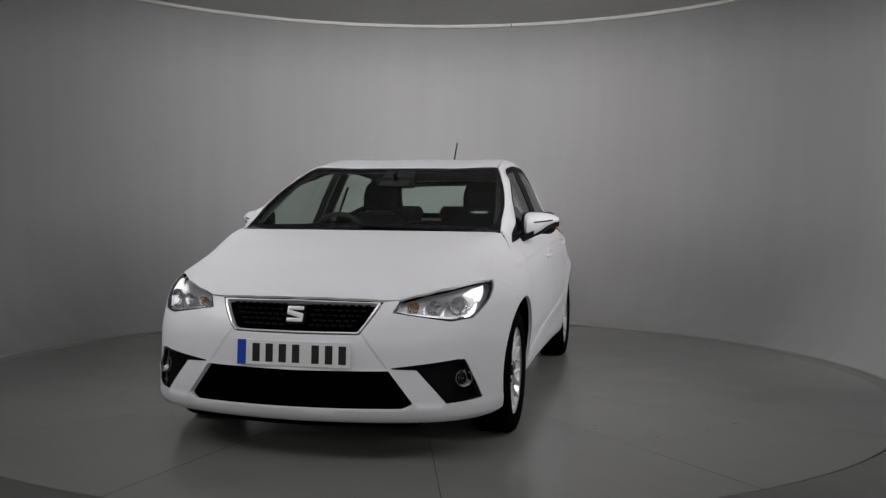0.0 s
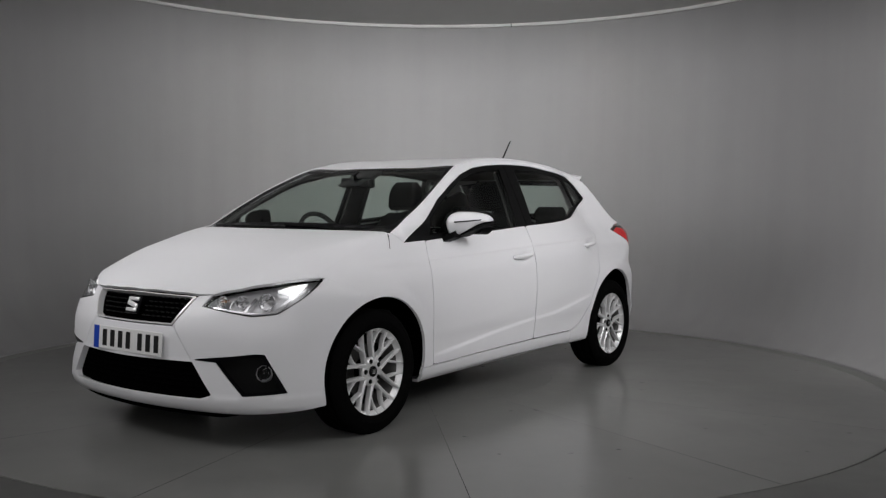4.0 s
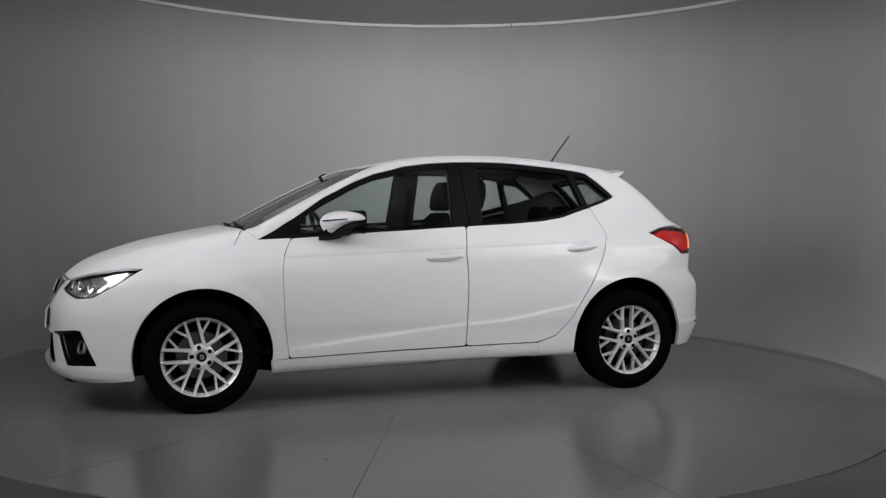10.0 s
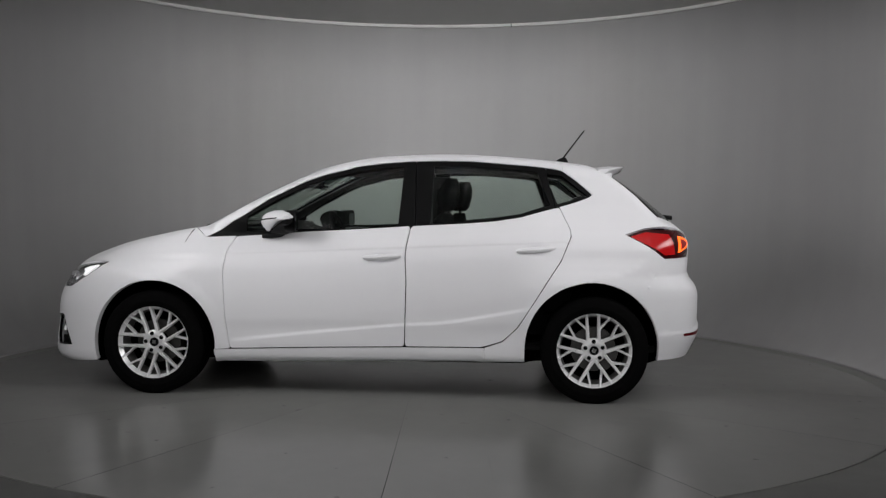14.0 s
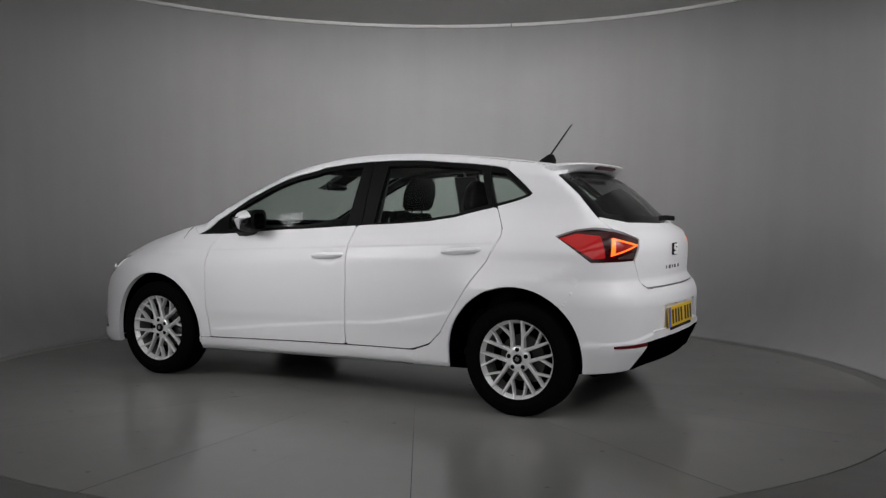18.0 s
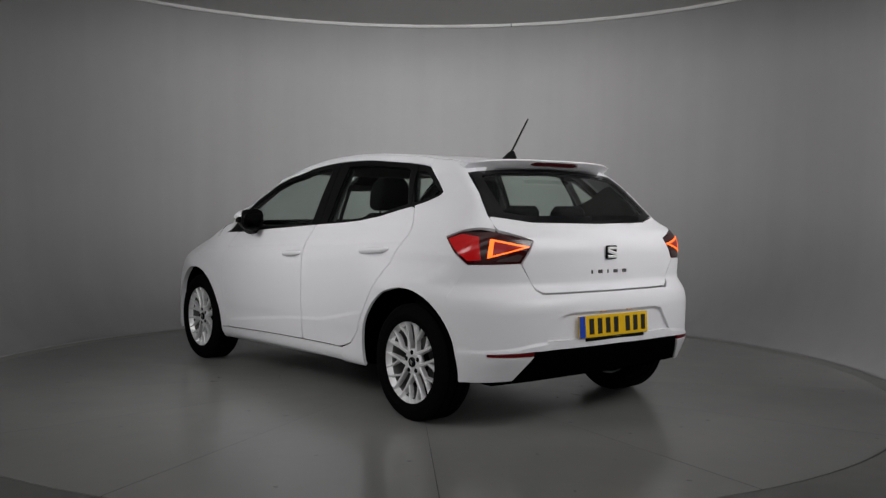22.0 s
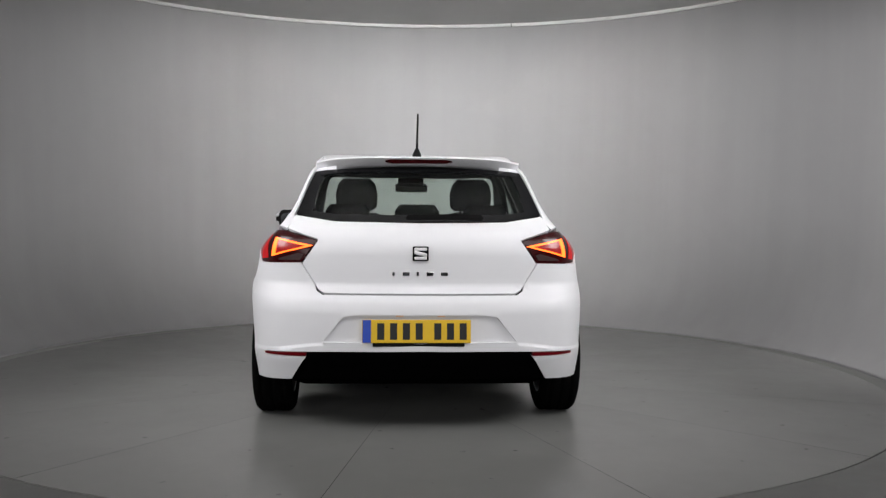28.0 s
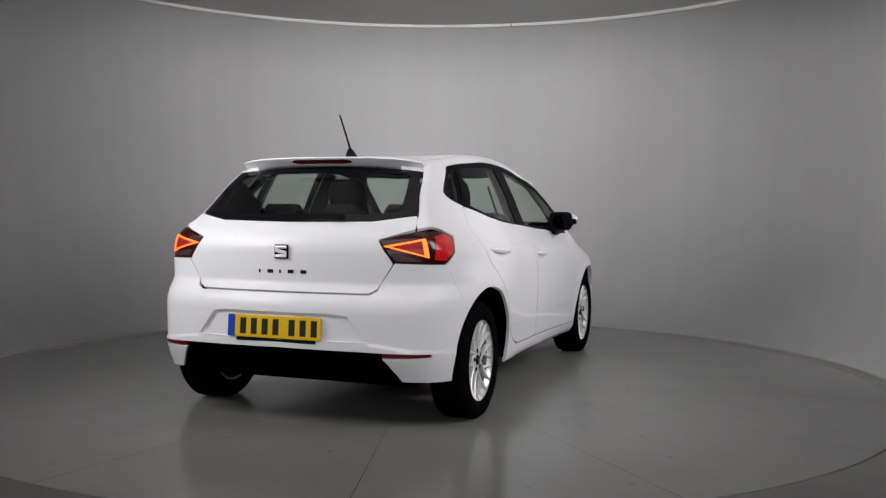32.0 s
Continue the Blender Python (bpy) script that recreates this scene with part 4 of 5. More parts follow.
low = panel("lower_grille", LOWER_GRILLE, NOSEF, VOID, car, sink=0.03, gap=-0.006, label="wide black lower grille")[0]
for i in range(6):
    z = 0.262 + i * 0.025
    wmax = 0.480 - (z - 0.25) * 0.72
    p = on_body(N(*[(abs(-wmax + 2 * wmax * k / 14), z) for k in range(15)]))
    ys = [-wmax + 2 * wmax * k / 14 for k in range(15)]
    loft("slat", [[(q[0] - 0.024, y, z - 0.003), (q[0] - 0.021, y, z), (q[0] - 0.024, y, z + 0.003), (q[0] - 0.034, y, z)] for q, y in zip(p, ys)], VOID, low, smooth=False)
# one black strip for both the undertray and the shade below the bumper
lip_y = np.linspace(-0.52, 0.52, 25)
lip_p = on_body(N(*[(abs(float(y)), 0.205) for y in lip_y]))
loft("under_bumper_strip", [[(q[0] - 0.060, y, 0.176), (q[0] - 0.066, y, 0.148), (q[0] - 0.16, y, 0.142), (q[0] - 0.16, y, 0.176)] for q, y in zip(lip_p, lip_y)], VOID, bumper, "black strip for the tray and shade under the front bumper", smooth=False)
fog = panel("fog_lamp_housing", FOG, NOSEF, BLACK, car, sink=0.03, gap=-0.006, r=0.006, step=0.03, mirror=True, label="black fog lamp pocket in the bumper")
for fg, sgn in zip(fog, (1, -1)):
    rimo, rimi = on_body(FOG), on_body(N((0.545, 0.405), (0.69, 0.432), (0.714, 0.430), (0.768, 0.279), (0.662, 0.272)))
    if sgn < 0:
        rimo, rimi = mirrored(rimo), mirrored(rimi)
    panel("bezel", rimo, NOSEF, GLOSS_BLACK, fg, holes=[rimi], sink=0.004, r=0.004, gap=0.001, step=0.025)
    for nm, yc, zc, r0, mt in (("fog_lamp", 0.716, 0.360, 0.036, BOWL), ("fog_lens", 0.716, 0.360, 0.037, CLEAR)):
        c = on_body(N((yc, zc)))[0]
        prof = [(r0, 0.0), (r0 * 1.05, 0.002), (r0 * 1.05, -0.02), (r0 * 0.9, -0.02), (r0 * 0.5, -0.034), (0.001, -0.038)] if mt is BOWL else [(0.001, 0.012), (r0 * 0.6, 0.009), (r0, 0.0)]
        ob = mesh_object(nm, *lathe(prof, 9 if mt is BOWL else 24), mt, fg, smooth=mt is not BOWL)
        ob.matrix_basis = Matrix.Translation((c[0] - 0.014, c[1] * sgn, c[2])) @ pose(0, 0, 0, 0, 78, 22 * sgn)


def number_plate(owner, centre, facing, face_mat, shift):
    m = Matrix.Translation(centre) @ facing
    base = part("number_plate", box_bm(0.52, 0.111, 0.007, 0.003, 2), face_mat, owner, "number plate with a blue band and plain black bars")
    base.matrix_basis = m
    part("blue_band", box_bm(0.040, 0.108, 0.0015, 0, at=(-0.238, 0, 0.0042)), PLATE_BLUE, base)
    x = -0.196
    for i in range(7):
        part("character_bar", box_bm(0.034, 0.079, 0.0012, 0.0004, 1, at=(x + 0.025, 0, 0.0042)), INK, base)
        x += 0.061 + (0.028 if i == 3 else 0)
    return base


number_plate(car, (2.089, 0.006, 0.468), pose(0, 0, 0, 90, 0, 90) @ pose(0, 0, 0, -3, 0, 0), PLATE_W, 0)
rp = number_plate(car, (-1.941, 0.018, 0.510), FACE_R @ pose(0, 0, 0, -4, 0, 0), PLATE_Y, 0)
part("plate_holder", box_bm(0.44, 0.018, 0.012, 0.003, 1, at=(0.01, -0.064, -0.004)), BLACK, rp)
for y in (0.10, -0.10):
    part("plate_lamp", box_bm(0.02, 0.035, 0.005, 0.001, 1, at=(-1.936, y, 0.583)), mat("plate_lamp_glow", (0.8, 0.5, 0.3), 0.4, 0, 0, 5, emit=(1, 0.55, 0.25), strength=0.06), rear_bumper)

# ---- mirrors and handles ----
for owner, sgn in zip(front_door, (1, -1)):
    # the cap's section runs front, top, rear tip, and back along its underside; it tapers towards the outer tip
    CAP = ((0.650, 1.012), (0.648, 1.028), (0.636, 1.050), (0.610, 1.068), (0.570, 1.080), (0.525, 1.083), (0.480, 1.076), (0.440, 1.054), (0.440, 1.046), (0.470, 1.036),
           (0.520, 1.024), (0.528, 0.990), (0.560, 0.976), (0.592, 0.972), (0.600, 0.952), (0.622, 0.958), (0.640, 0.990))
    rings, black_rings = [], []
    for i in range(10):
        u = i / 9
        y = 0.792 + 0.178 * u
        tip = ramp(np.array([u]), 0.15, 1.0)[0]
        e = 1.0 if 0 < i < 9 else 0.86
        ring = []
        for x, z in CAP:
            if z < 1.03:
                z = z + (1.036 - z) * tip * 0.92
            else:
                z = 1.03 + (z - 1.03) * (1 - 0.50 * u ** 4)
            x = x - (x - 0.44) * 0.72 * u ** 2.2 - 0.02 * u
            ring.append((0.53 + (x - 0.53) * e, y * sgn, 1.03 + (z - 1.03) * e))
        rings.append(ring)
        if i:
            zl = 0.944 + 0.060 * tip
            shift = lambda x: x - (x - 0.44) * 0.72 * u ** 2.2 - 0.02 * u
            black_rings.append([(shift(0.446), y * sgn, 1.046 - 0.01 * tip), (shift(0.515), y * sgn, 1.030), (shift(0.585), y * sgn, zl + 0.016), (shift(0.598), y * sgn, zl), (shift(0.50), y * sgn, zl - 0.002), (shift(0.452), y * sgn, zl + 0.018)])
    cap = loft("door_mirror", rings, PAINT, car, "white door mirror on a black foot")[0]
    loft("lower_housing", black_rings, BLACK, cap, "black lower mirror housing", smooth=False)
    loft("inner_cover", [[(0.53 + (x - 0.53) * 0.99, y * sgn, 1.03 + (z - 1.03) * 0.99) for x, z in CAP] for y in (0.780, 0.794)], BLACK, cap, "black inner side of the mirror housing", smooth=False)
    foot = []
    for u in np.linspace(0, 1, 6):
        y, z = 0.752 + 0.095 * u, 0.906 + 0.044 * u
        foot.append([(0.660 - 0.03 * u, y * sgn, z - 0.004), (0.650 - 0.03 * u, y * sgn, z + 0.030), (0.560 - 0.04 * u, y * sgn, z + 0.036), (0.500, y * sgn, z + 0.030), (0.540 - 0.02 * u, y * sgn, z + 0.004), (0.600 - 0.02 * u, y * sgn, z - 0.006)])
    loft("foot", foot, BLACK, cap, "black mirror foot", smooth=False)
    bx = 0.438
    def lean(y, z, dx):
        return (bx + dx - 0.13 * (y - 0.86) + 0.05 * max(z - 1.02, 0.0), y * sgn, z)
    loft("mirror_rim", [[lean(y, z, -0.014) for y, z in rounded(0.866, 1.021, 0.166, 0.128, 0.040)], [lean(y, z, 0.050) for y, z in rounded(0.862, 1.022, 0.150, 0.118, 0.044)]], BLACK, cap, "black mirror rim")
    loft("mirror_glass", [[lean(y, z, -0.0150) for y, z in rounded(0.870, 1.014, 0.130, 0.094, 0.032)], [lean(y, z, -0.0165) for y, z in rounded(0.870, 1.014, 0.128, 0.092, 0.032)]], MIRROR, cap)
    loft("indicator", [[(fx0 + dx, y * sgn, z + dz) for dx, dz in ((0, -0.004), (0.006, -0.003), (0.006, 0.003), (0, 0.004))] for fx0, y, z in
         ((0.634, 0.850, 1.026), (0.606, 0.885, 1.030), (0.570, 0.915, 1.034), (0.520, 0.943, 1.038), (0.470, 0.962, 1.041))], GLOSS_BLACK, cap, smooth=False)
for doors, x0, x1, z0, z1 in ((front_door, 0.040, -0.182, 0.813, 0.828), (rear_door, -0.838, -1.058, 0.862, 0.880)):
    for owner, sgn in zip(doors, (1, -1)):
        y_ends = [float(on_body(S(e))[0][1]) for e in ((x0, z0), (x1, z1))]
        rings = []
        for i in range(13):
            u = i / 12
            x, z = x0 + (x1 - x0) * u, z0 + (z1 - z0) * u
            y = y_ends[0] + (y_ends[1] - y_ends[0]) * u
            lift = 0.024 * math.sin(math.pi * min(max(u, 0.0), 1.0)) ** 0.35
            h = 0.0165 * (0.55 + 0.45 * math.sin(math.pi * u) ** 0.5)
            rings.append([(x, (y + lift + dy) * sgn, z + dz) for dy, dz in ((-0.014, -h), (0.0, -h * 0.8), (0.006, 0.0), (0.0, h * 0.8), (-0.014, h))])
        loft("door_handle", rings, PAINT, owner, "white bar door handle", True)
strip("seam", between(T((1.066, 0.742)), S(1.107, 0.893), 8), 0.0028, GAP, car, lift=0.0008, mirror=True)


# ---- wheels: tyre, alloy rim of five paired spokes with branches, hub and brake disc ----
def wheel_master():
    tyre_prof = [(0.206, -0.092), (0.217, -0.098), (0.245, -0.102), (0.272, -0.101), (0.290, -0.094), (0.3000, -0.080)]
    for c in (-0.052, 0.0, 0.052):
        tyre_prof += [(0.3045, c - 0.022), (0.3050, c - 0.006), (0.298, c - 0.004), (0.298, c + 0.004), (0.3050, c + 0.006), (0.3045, c + 0.022)]
    tyre_prof += [(0.3000, 0.080), (0.290, 0.094), (0.272, 0.101), (0.252, 0.1025), (0.250, 0.1035), (0.245, 0.1020), (0.231, 0.099), (0.222, 0.094), (0.212, 0.088)]
    rim_prof = [(0.205, -0.09), (0.196, -0.085), (0.190, -0.04), (0.186, 0.03), (0.196, 0.060), (0.212, 0.074), (0.2205, 0.086), (0.2255, 0.092), (0.2285, 0.091), (0.2275, 0.084), (0.218, 0.07), (0.210, -0.06)]
    rim = mesh_object("wheel", *lathe(rim_prof, 72, closed=True), ALLOY)
    # liner coloured darker than the rim, for the shade between the spokes
    mesh_object("barrel", *lathe([(0.1945, 0.058), (0.1845, 0.030), (0.1835, -0.03), (0.1835, -0.085), (0.194, -0.088)], 60), SHADED_ALLOY, rim, "grey dusty inner rim barrel")
    mesh_object("tyre", *lathe(tyre_prof, 72), RUBBER, rim, "black low-profile tyre")

    def spoke(name, a0, l0, r0, z0, l1, r1, z1, w0, w1):
        """A tapered bar along the pair's own axis, lateral offset l at radius r."""
        d = Vector((r1 - r0, l1 - l0, 0))
        sd = Vector((-d.y, d.x, 0)).normalized()
        rings = []
        for u in (0.0, 0.25, 0.5, 0.75, 1.0):
            c = Vector((r0 + (r1 - r0) * u, l0 + (l1 - l0) * u, 0))
            z = z0 + (z1 - z0) * u - 0.008 * math.sin(math.pi * u)
            w = (w0 + (w1 - w0) * u) / 2
            rings.append([(c + sd * s * w + Vector((0, 0, z + dz))) for s, dz in ((-1.15, -0.028), (-1.0, -0.004), (-0.55, 0.0), (0.55, 0.0), (1.0, -0.004), (1.15, -0.028))])
        turn = Matrix.Rotation(radians(a0), 4, "Z")
        rings = [[turn @ p for p in r] for r in rings]
        return loft(name, rings, ALLOY, rim, smooth=True)

    for i in range(5):
        a = 90 + 72 * i
        for s in (-1, 1):
            spoke("spoke", a, 0.0305 * s, 0.050, 0.069, 0.0345 * s, 0.223, 0.087, 0.0195, 0.0125)
            spoke("spoke_branch", a, 0.0350 * s, 0.118, 0.068, 0.108 * s, 0.190, 0.084, 0.0130, 0.0105)
    mesh_object("hub", *lathe([(0.030, 0.02), (0.064, 0.035), (0.072, 0.056), (0.064, 0.067), (0.036, 0.070), (0.030, 0.066), (0.001, 0.066)], 48), ALLOY, rim)
    mesh_object("hub_cap", *lathe([(0.026, 0.066), (0.026, 0.073), (0.023, 0.0755), (0.020, 0.0745), (0.001, 0.0755)], 32), GLOSS_BLACK, rim)
    part("cap_badge", box_bm(0.022, 0.022, 0.004, 0.002, 1, at=(0, 0, 0.0765), turn=(0, 0, 12)), CHROME, rim)
    bolt = None
    for i in range(5):
        a = radians(90 + 72 * i)
        v2, f2 = lathe([(0.0001, 0.0640), (0.0118, 0.0640), (0.0118, 0.056)], 16)
        if bolt is None:
            bolt = mesh_object("bolt_hole", v2, f2, BLACK, rim)
        else:
            o = new("bolt_hole", bolt.data)
            o.parent, bolt = rim, o
        bolt.matrix_basis = Matrix.Translation((0.0510 * math.cos(a), 0.0510 * math.sin(a), 0.0065))
    mesh_object("brake_disc", *lathe([(0.06, 0.0), (0.128, 0.0), (0.128, -0.022), (0.06, -0.022)], 48, closed=True), DISC, rim, smooth=False)
    loft("brake_caliper", [[(r * math.cos(a), r * math.sin(a), z) for r, z in ((0.085, 0.014), (0.14, 0.014), (0.148, -0.04), (0.085, -0.04))] for a in np.linspace(radians(150), radians(215), 7)], DISC, rim, smooth=False)
    mesh_object("drum_back", *lathe([(0.001, -0.03), (0.186, -0.03), (0.186, -0.05), (0.001, -0.05)], 40), VOID, rim, smooth=False)
    return rim


wheel = wheel_master()
wheel.parent = car
spots = [(1.282, 0.764, -90, -20.5), (-1.282, 0.754, -90, -33.2), (1.282, -0.764, 90, 20), (-1.282, -0.754, 90, 8)]
for i, (x, y, tilt, spin) in enumerate(spots):
    m = pose(x, y, 0.302, tilt, 0, 0) @ pose(0, 0, 0, 0, 0, spin)
    if i == 0:
        wheel.matrix_basis = m
    else:
        copy_thing(wheel, m)

# ---- wheel housings and underbody ----
for (cx, cz, r), a_lo, a_hi in ((ARCH_F, -10, 189), (ARCH_R, -8, 190)):
    for sgn in (1, -1):
        rings = []
        for i in range(25):
            a = radians(a_lo + (a_hi - a_lo) * i / 24)
            ca, sa = math.cos(a), math.sin(a)
            rr = r + 0.004
            edge = float(on_body(S((cx + rr * ca, max(cz + rr * sa, 0.26))))[0][1]) - 0.006
            rings.append([(cx + rr * ca, edge * sgn, cz + rr * sa), (cx + (rr + 0.012) * ca, (edge - 0.03) * sgn, cz + (rr + 0.012) * sa), (cx + (rr + 0.012) * ca, 0.50 * sgn, cz + (rr + 0.012) * sa)])
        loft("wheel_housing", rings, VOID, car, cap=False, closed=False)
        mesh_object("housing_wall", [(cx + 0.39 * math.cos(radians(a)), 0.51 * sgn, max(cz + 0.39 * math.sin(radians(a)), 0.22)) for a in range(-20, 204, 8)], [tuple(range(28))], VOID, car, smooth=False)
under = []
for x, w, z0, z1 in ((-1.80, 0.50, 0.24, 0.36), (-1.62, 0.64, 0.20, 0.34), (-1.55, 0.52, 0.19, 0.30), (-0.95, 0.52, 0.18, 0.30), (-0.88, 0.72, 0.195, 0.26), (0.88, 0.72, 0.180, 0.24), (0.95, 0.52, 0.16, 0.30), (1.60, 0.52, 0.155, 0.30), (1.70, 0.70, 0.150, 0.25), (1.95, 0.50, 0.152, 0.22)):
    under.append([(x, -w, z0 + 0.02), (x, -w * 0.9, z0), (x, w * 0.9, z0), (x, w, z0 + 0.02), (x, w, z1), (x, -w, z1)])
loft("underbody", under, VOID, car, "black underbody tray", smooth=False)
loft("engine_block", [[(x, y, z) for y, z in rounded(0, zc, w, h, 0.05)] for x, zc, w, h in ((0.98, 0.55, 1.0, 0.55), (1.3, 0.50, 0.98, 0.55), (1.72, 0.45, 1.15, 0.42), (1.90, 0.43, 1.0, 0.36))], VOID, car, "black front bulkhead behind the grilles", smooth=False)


# ---- cabin ----
def seat(x, y):
    s = blob("front_seat", [(0.34, x + 0.02, y, 0.50, 0.46, 0.06), (0.44, x + 0.03, y, 0.54, 0.50, 0.08), (0.52, x + 0.04, y, 0.52, 0.48, 0.09), (0.545, x + 0.04, y, 0.42, 0.38, 0.08)], FABRIC, car, "dark grey fabric front seat")[0]
    back = [(0.50, x - 0.20, y, 0.14, 0.46, 0.05), (0.62, x - 0.23, y, 0.15, 0.50, 0.06), (0.80, x - 0.285, y, 0.14, 0.50, 0.06), (0.95, x - 0.335, y, 0.12, 0.45, 0.055), (1.03, x - 0.36, y, 0.10, 0.36, 0.045), (1.07, x - 0.375, y, 0.06, 0.26, 0.028)]
    blob("backrest", back, FABRIC, s)
    blob("headrest", [(1.085, x - 0.375, y, 0.07, 0.20, 0.03), (1.11, x - 0.38, y, 0.11, 0.255, 0.05), (1.19, x - 0.395, y, 0.12, 0.265, 0.055), (1.25, x - 0.405, y, 0.10, 0.235, 0.045), (1.285, x - 0.41, y, 0.06, 0.17, 0.028)], FABRIC, s, "dark fabric headrest")
    for dy in (-0.06, 0.06):
        loft("headrest_post", [[(x - 0.375 + 0.006 * math.cos(a), y + dy + 0.006 * math.sin(a), z) for a in np.linspace(0, 2 * math.pi, 8, endpoint=False)] for z in (1.05, 1.10)], GREY_CHROME, s)
    return s


seat(-0.02, 0.36)
seat(-0.06, -0.36)
bench = blob("rear_bench", [(0.36, -0.80, 0, 0.50, 1.22, 0.07), (0.48, -0.80, 0, 0.54, 1.26, 0.09), (0.53, -0.80, 0, 0.44, 1.16, 0.07)], FABRIC, car, "dark fabric rear bench seat")[0]
blob("backrest", [(0.50, -1.06, 0, 0.16, 1.24, 0.06), (0.75, -1.12, 0, 0.16, 1.24, 0.06), (0.95, -1.19, 0, 0.13, 1.16, 0.05), (1.0, -1.20, 0, 0.08, 1.10, 0.035)], FABRIC, bench)
for y in (0.38, 0.0, -0.38):
    blob("headrest", [(1.005, -1.20, y, 0.07, 0.20, 0.03), (1.03, -1.205, y, 0.10, 0.245, 0.045), (1.085, -1.215, y, 0.10, 0.245, 0.045), (1.12, -1.22, y, 0.06, 0.19, 0.028)], FABRIC, bench)
part("parcel_shelf", box_bm(0.42, 1.06, 0.03, 0.008, 2, at=(-1.46, 0, 0.985)), CABIN, car, "black parcel shelf")
part("cabin_floor", box_bm(2.6, 1.30, 0.04, 0.01, 1, at=(-0.35, 0, 0.29)), CABIN, car)
dash = []
for y in np.linspace(-0.70, 0.70, 15):
    hood_z = 0.045 * math.exp(-((y + 0.36) / 0.16) ** 2)
    dash.append([(1.00, y, 0.95), (0.90, y, 0.972), (0.74, y, 0.978 + hood_z * 0.8), (0.62, y, 0.965 + hood_z), (0.565, y, 0.93 + hood_z * 0.6), (0.57, y, 0.80), (0.62, y, 0.62), (0.70, y, 0.45), (1.0, y, 0.42)])
dashboard = loft("dashboard", dash, CABIN, car, "black dashboard with an instrument cowl")[0]
part("centre_screen", box_bm(0.02, 0.22, 0.13, 0.006, 2, at=(0.562, 0.0, 0.86), turn=(0, -12, 0)), GLOSS_BLACK, dashboard)
part("centre_console", box_bm(0.75, 0.22, 0.30, 0.03, 2, at=(0.28, 0, 0.44)), CABIN, dashboard)
sw = mesh_object("steering_wheel", *lathe([(0.172 + 0.015 * math.cos(a), 0.015 * math.sin(a)) for a in np.linspace(0, 2 * math.pi, 11)[:-1]], 40, closed=True), CABIN, car, "black three-spoke steering wheel")
sw.matrix_basis = pose(0.40, -0.36, 0.905, 0, -66, 0)
part("boss", box_bm(0.13, 0.12, 0.04, 0.015, 2), CABIN, sw)
for sx, sy, at in ((0.03, 0.30, (0, 0, 0)), (0.16, 0.035, (-0.08, 0, 0))):
    part("spoke", box_bm(sx, sy, 0.02, 0.006, 1, at=at), CABIN, sw)
loft("column", [[(0.41 + 0.30 * u, -0.36 + 0.05 * math.cos(a), 0.895 - 0.13 * u + 0.05 * math.sin(a)) for a in np.linspace(0, 2 * math.pi, 12, endpoint=False)] for u in (0, 1)], CABIN, dashboard)
rv = part("interior_mirror", box_bm(0.035, 0.235, 0.062, 0.014, 3, at=(0.455, -0.005, 1.250), turn=(0, 8, 6)), GLOSS_BLACK, car, "black interior rear-view mirror", True)
part("mirror_glass", box_bm(0.002, 0.222, 0.050, 0, at=(0.4355, -0.005, 1.251), turn=(0, 8, 6)), CABIN_MIRROR, rv)
loft("stem", [[(x + 0.012 * math.cos(a), 0.012 * math.sin(a), z) for a in np.linspace(0, 2 * math.pi, 8, endpoint=False)] for x, z in ((0.465, 1.262), (0.49, 1.295), (0.455, 1.315))], GLOSS_BLACK, rv)
loft("sensor_cover", [[(x, y, z) for x, z in ((0.545, 1.232), (0.34, 1.330), (0.34, 1.310), (0.50, 1.225))] for y in (-0.09, -0.07, 0.07, 0.09)], CABIN, car, "black sensor cover behind the windscreen", smooth=False)
DOOR_F = S((0.845, 0.900), (0.80, 0.34), (-0.20, 0.36), (-0.215, 0.985), (0.275, 0.955))
DOOR_R = S((-0.23, 0.985), (-0.215, 0.36), (-0.66, 0.37), (-0.85, 0.50), (-1.10, 0.83), (-1.06, 1.085), (-0.85, 1.035), (-0.55, 1.0))
for doors, out in ((front_door, DOOR_F), (rear_door, DOOR_R)):
    panel("door_trim", out, SEC, CABIN, doors[0], sink=0.065, thick=-0.04, gap=0.0, r=0.03, step=0.07, mirror=doors[1], label="black inner door trim", back=False)
panel("headliner", both(T((0.30, 0.0), (0.29, 0.3), (0.25, 0.56), (0.0, 0.54), (-0.5, 0.53), (-1.08, 0.50), (-1.28, 0.47), (-1.30, 0.0))), TOP, LINER, car, sink=0.035, thick=0.004, gap=0.0, step=0.08, label="pale grey roof lining")
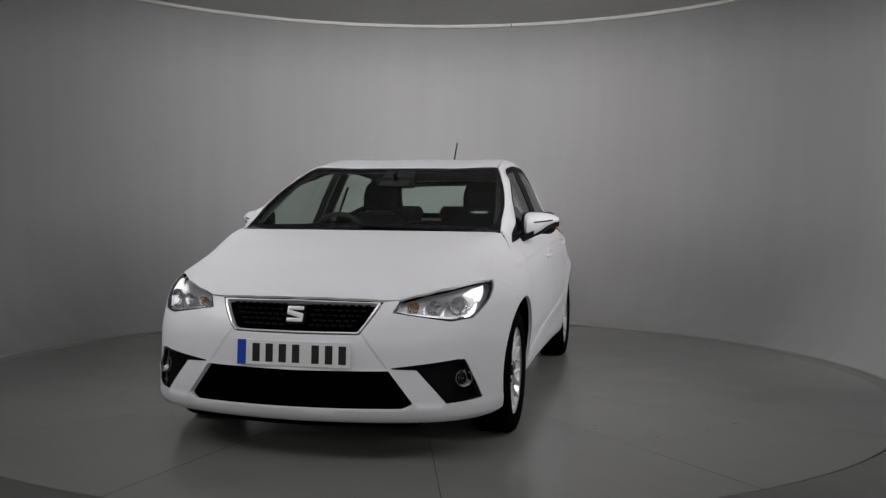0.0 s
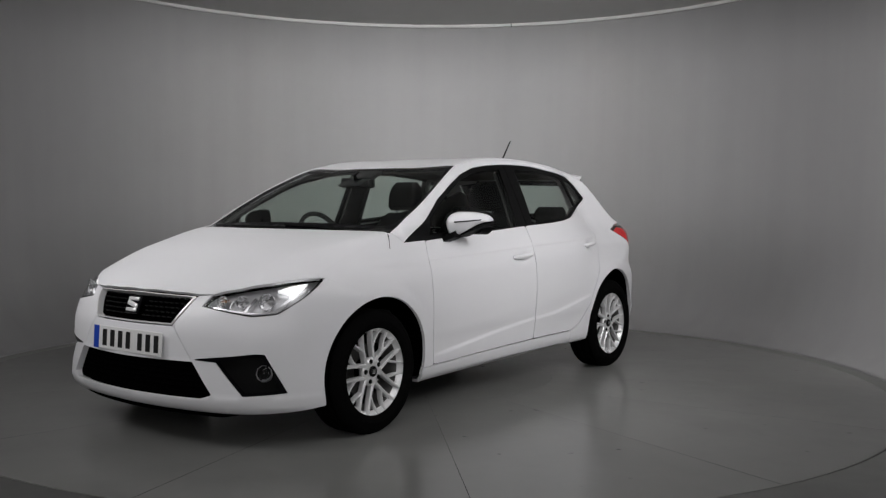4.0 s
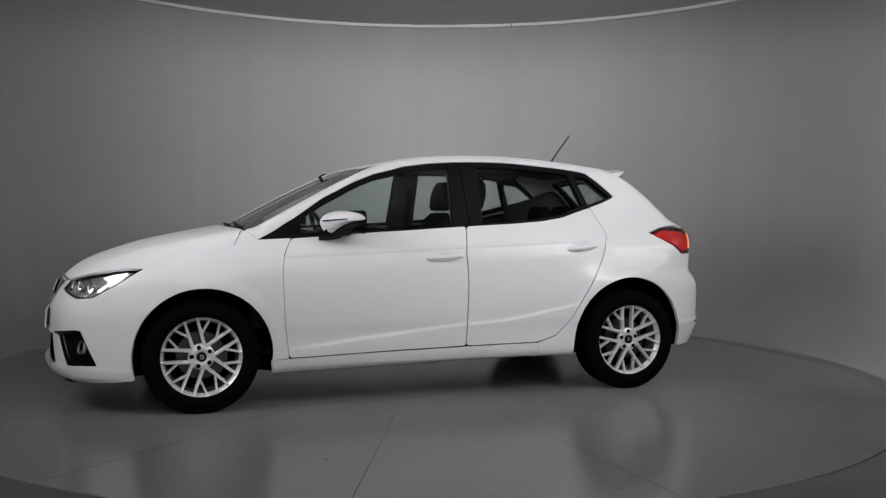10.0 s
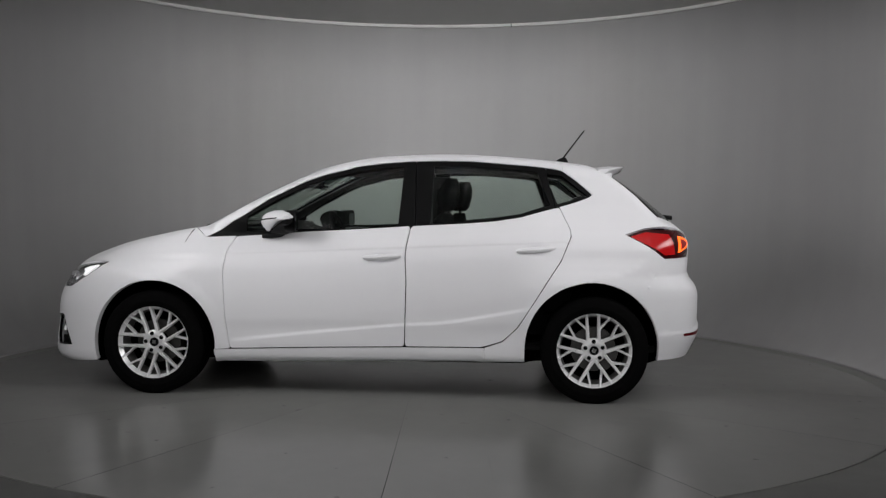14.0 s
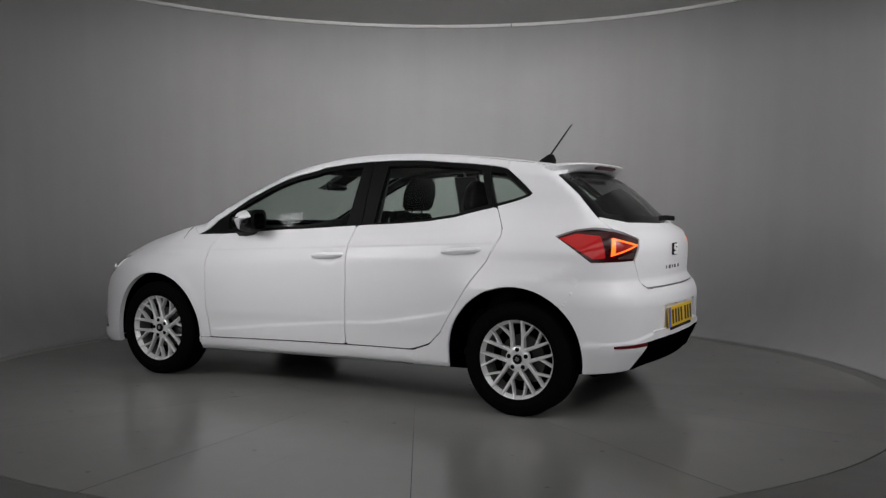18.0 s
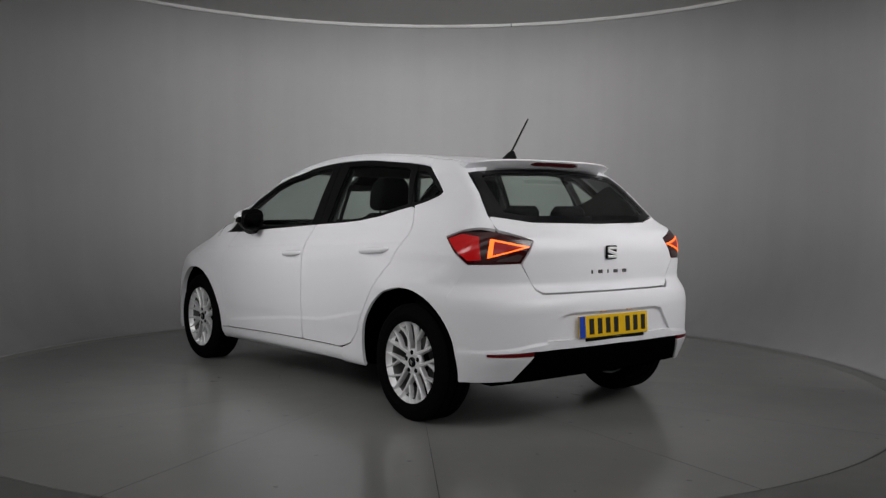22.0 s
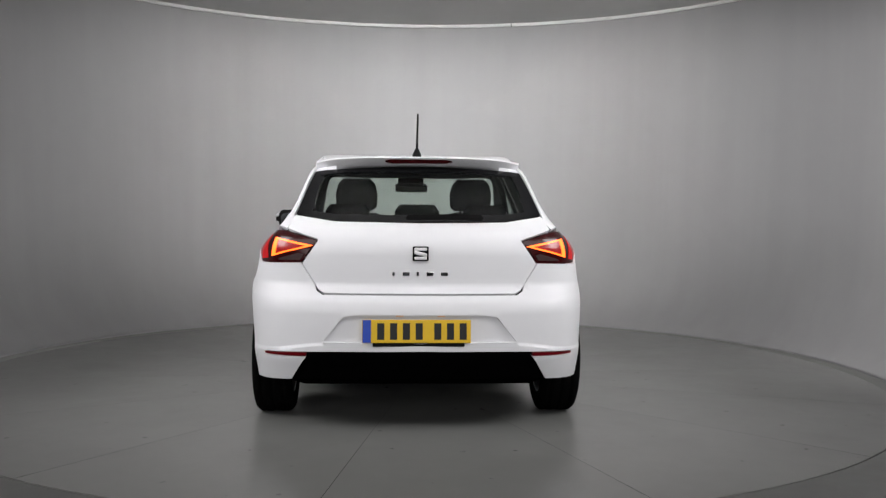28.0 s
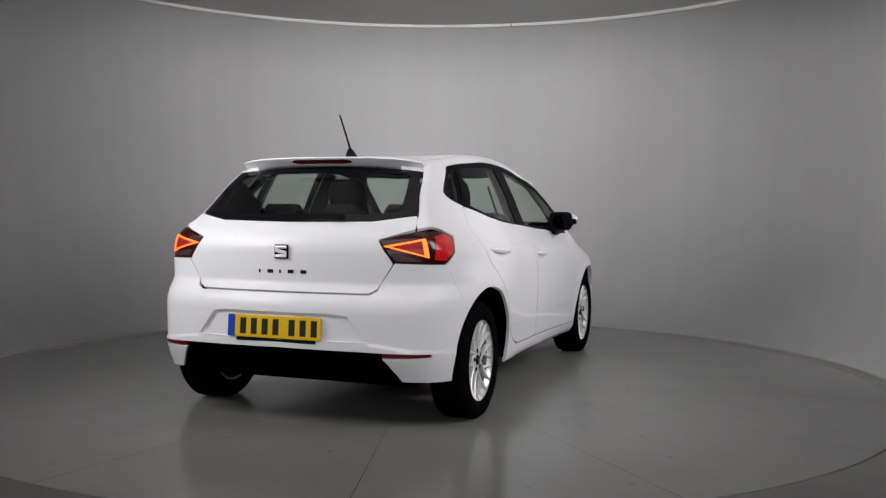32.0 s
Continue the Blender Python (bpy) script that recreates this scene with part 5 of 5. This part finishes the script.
panel("roof_side_trim", T((1.02, 0.69), (0.80, 0.655), (0.60, 0.625), (0.40, 0.595), (0.25, 0.570), (0.0, 0.545), (-0.5, 0.535), (-1.10, 0.510)) + S(*[(x, z - 0.012) for x, z in DLO_TOP[2:]], (0.97, 0.915)),
      SEC, PILLAR, car, sink=0.03, thick=0.004, gap=0.0, step=0.06, mirror=True, r=0.004, label="grey pillar and roof edge trim")
panel("centre_pillar_trim", S((-0.165, 1.345), (-0.34, 1.350), (-0.345, 0.95), (-0.15, 0.95)), SEC, PILLAR, car, sink=0.045, thick=0.01, gap=0.0, mirror=True, label="grey centre pillar trim")
panel("rear_pillar_trim", S((-1.00, 1.335), (-1.10, 1.325), (-1.245, 1.20)) + R((0.53, 1.25), (0.585, 1.10), (0.60, 1.05)) + S((-1.45, 0.99), (-1.08, 0.99), (-1.05, 1.10)), SEC, PILLAR, car,
      holes=[on_body(S((-1.005, 1.305), (-1.095, 1.296), (-1.235, 1.184), (-1.075, 1.136)))], sink=0.04, thick=0.01, gap=0.0, step=0.06, mirror=True, label="grey rear pillar trim")
panel("luggage_side_trim", S((-1.15, 0.99), (-1.50, 0.97), (-1.62, 0.80), (-1.50, 0.70), (-1.10, 0.72)), SEC, CABIN, car, sink=0.05, gap=0.0, mirror=True)
panel("tailgate_trim", both(R((0.0, 0.72), (0.45, 0.72), (0.53, 0.84), (0.48, 0.94), (0.56, 1.0), (0.50, 1.05), (0.0, 1.03))), REARF, CABIN, tailgate, sink=0.06, gap=0.0, step=0.08)
for sgn in (1, -1):
    loft("seat_belt", [[(x - 0.02, y * sgn, z), (x + 0.02, y * sgn, z), (x + 0.02, (y - 0.003) * sgn, z), (x - 0.02, (y - 0.003) * sgn, z)] for x, y, z in ((-0.275, 0.555, 1.24), (-0.27, 0.62, 1.05), (-0.26, 0.70, 0.75))], CABIN, car, "black seat belt strap", smooth=False)


def motions():
    """The turntable and the car on it turn at a steady pace."""
    car_rows, table_rows = [], []
    for i in range(33):
        t = float(i)
        a = 255.46 - 5.850 * t
        m = pose(0, 0, 0, 0, 0, a)
        car_rows.append((t, m @ pose(0.1732, 0.0329, 0)))
        table_rows.append((t, m))
    walk(car, car_rows)
    walk(turntable, table_rows)


motions()
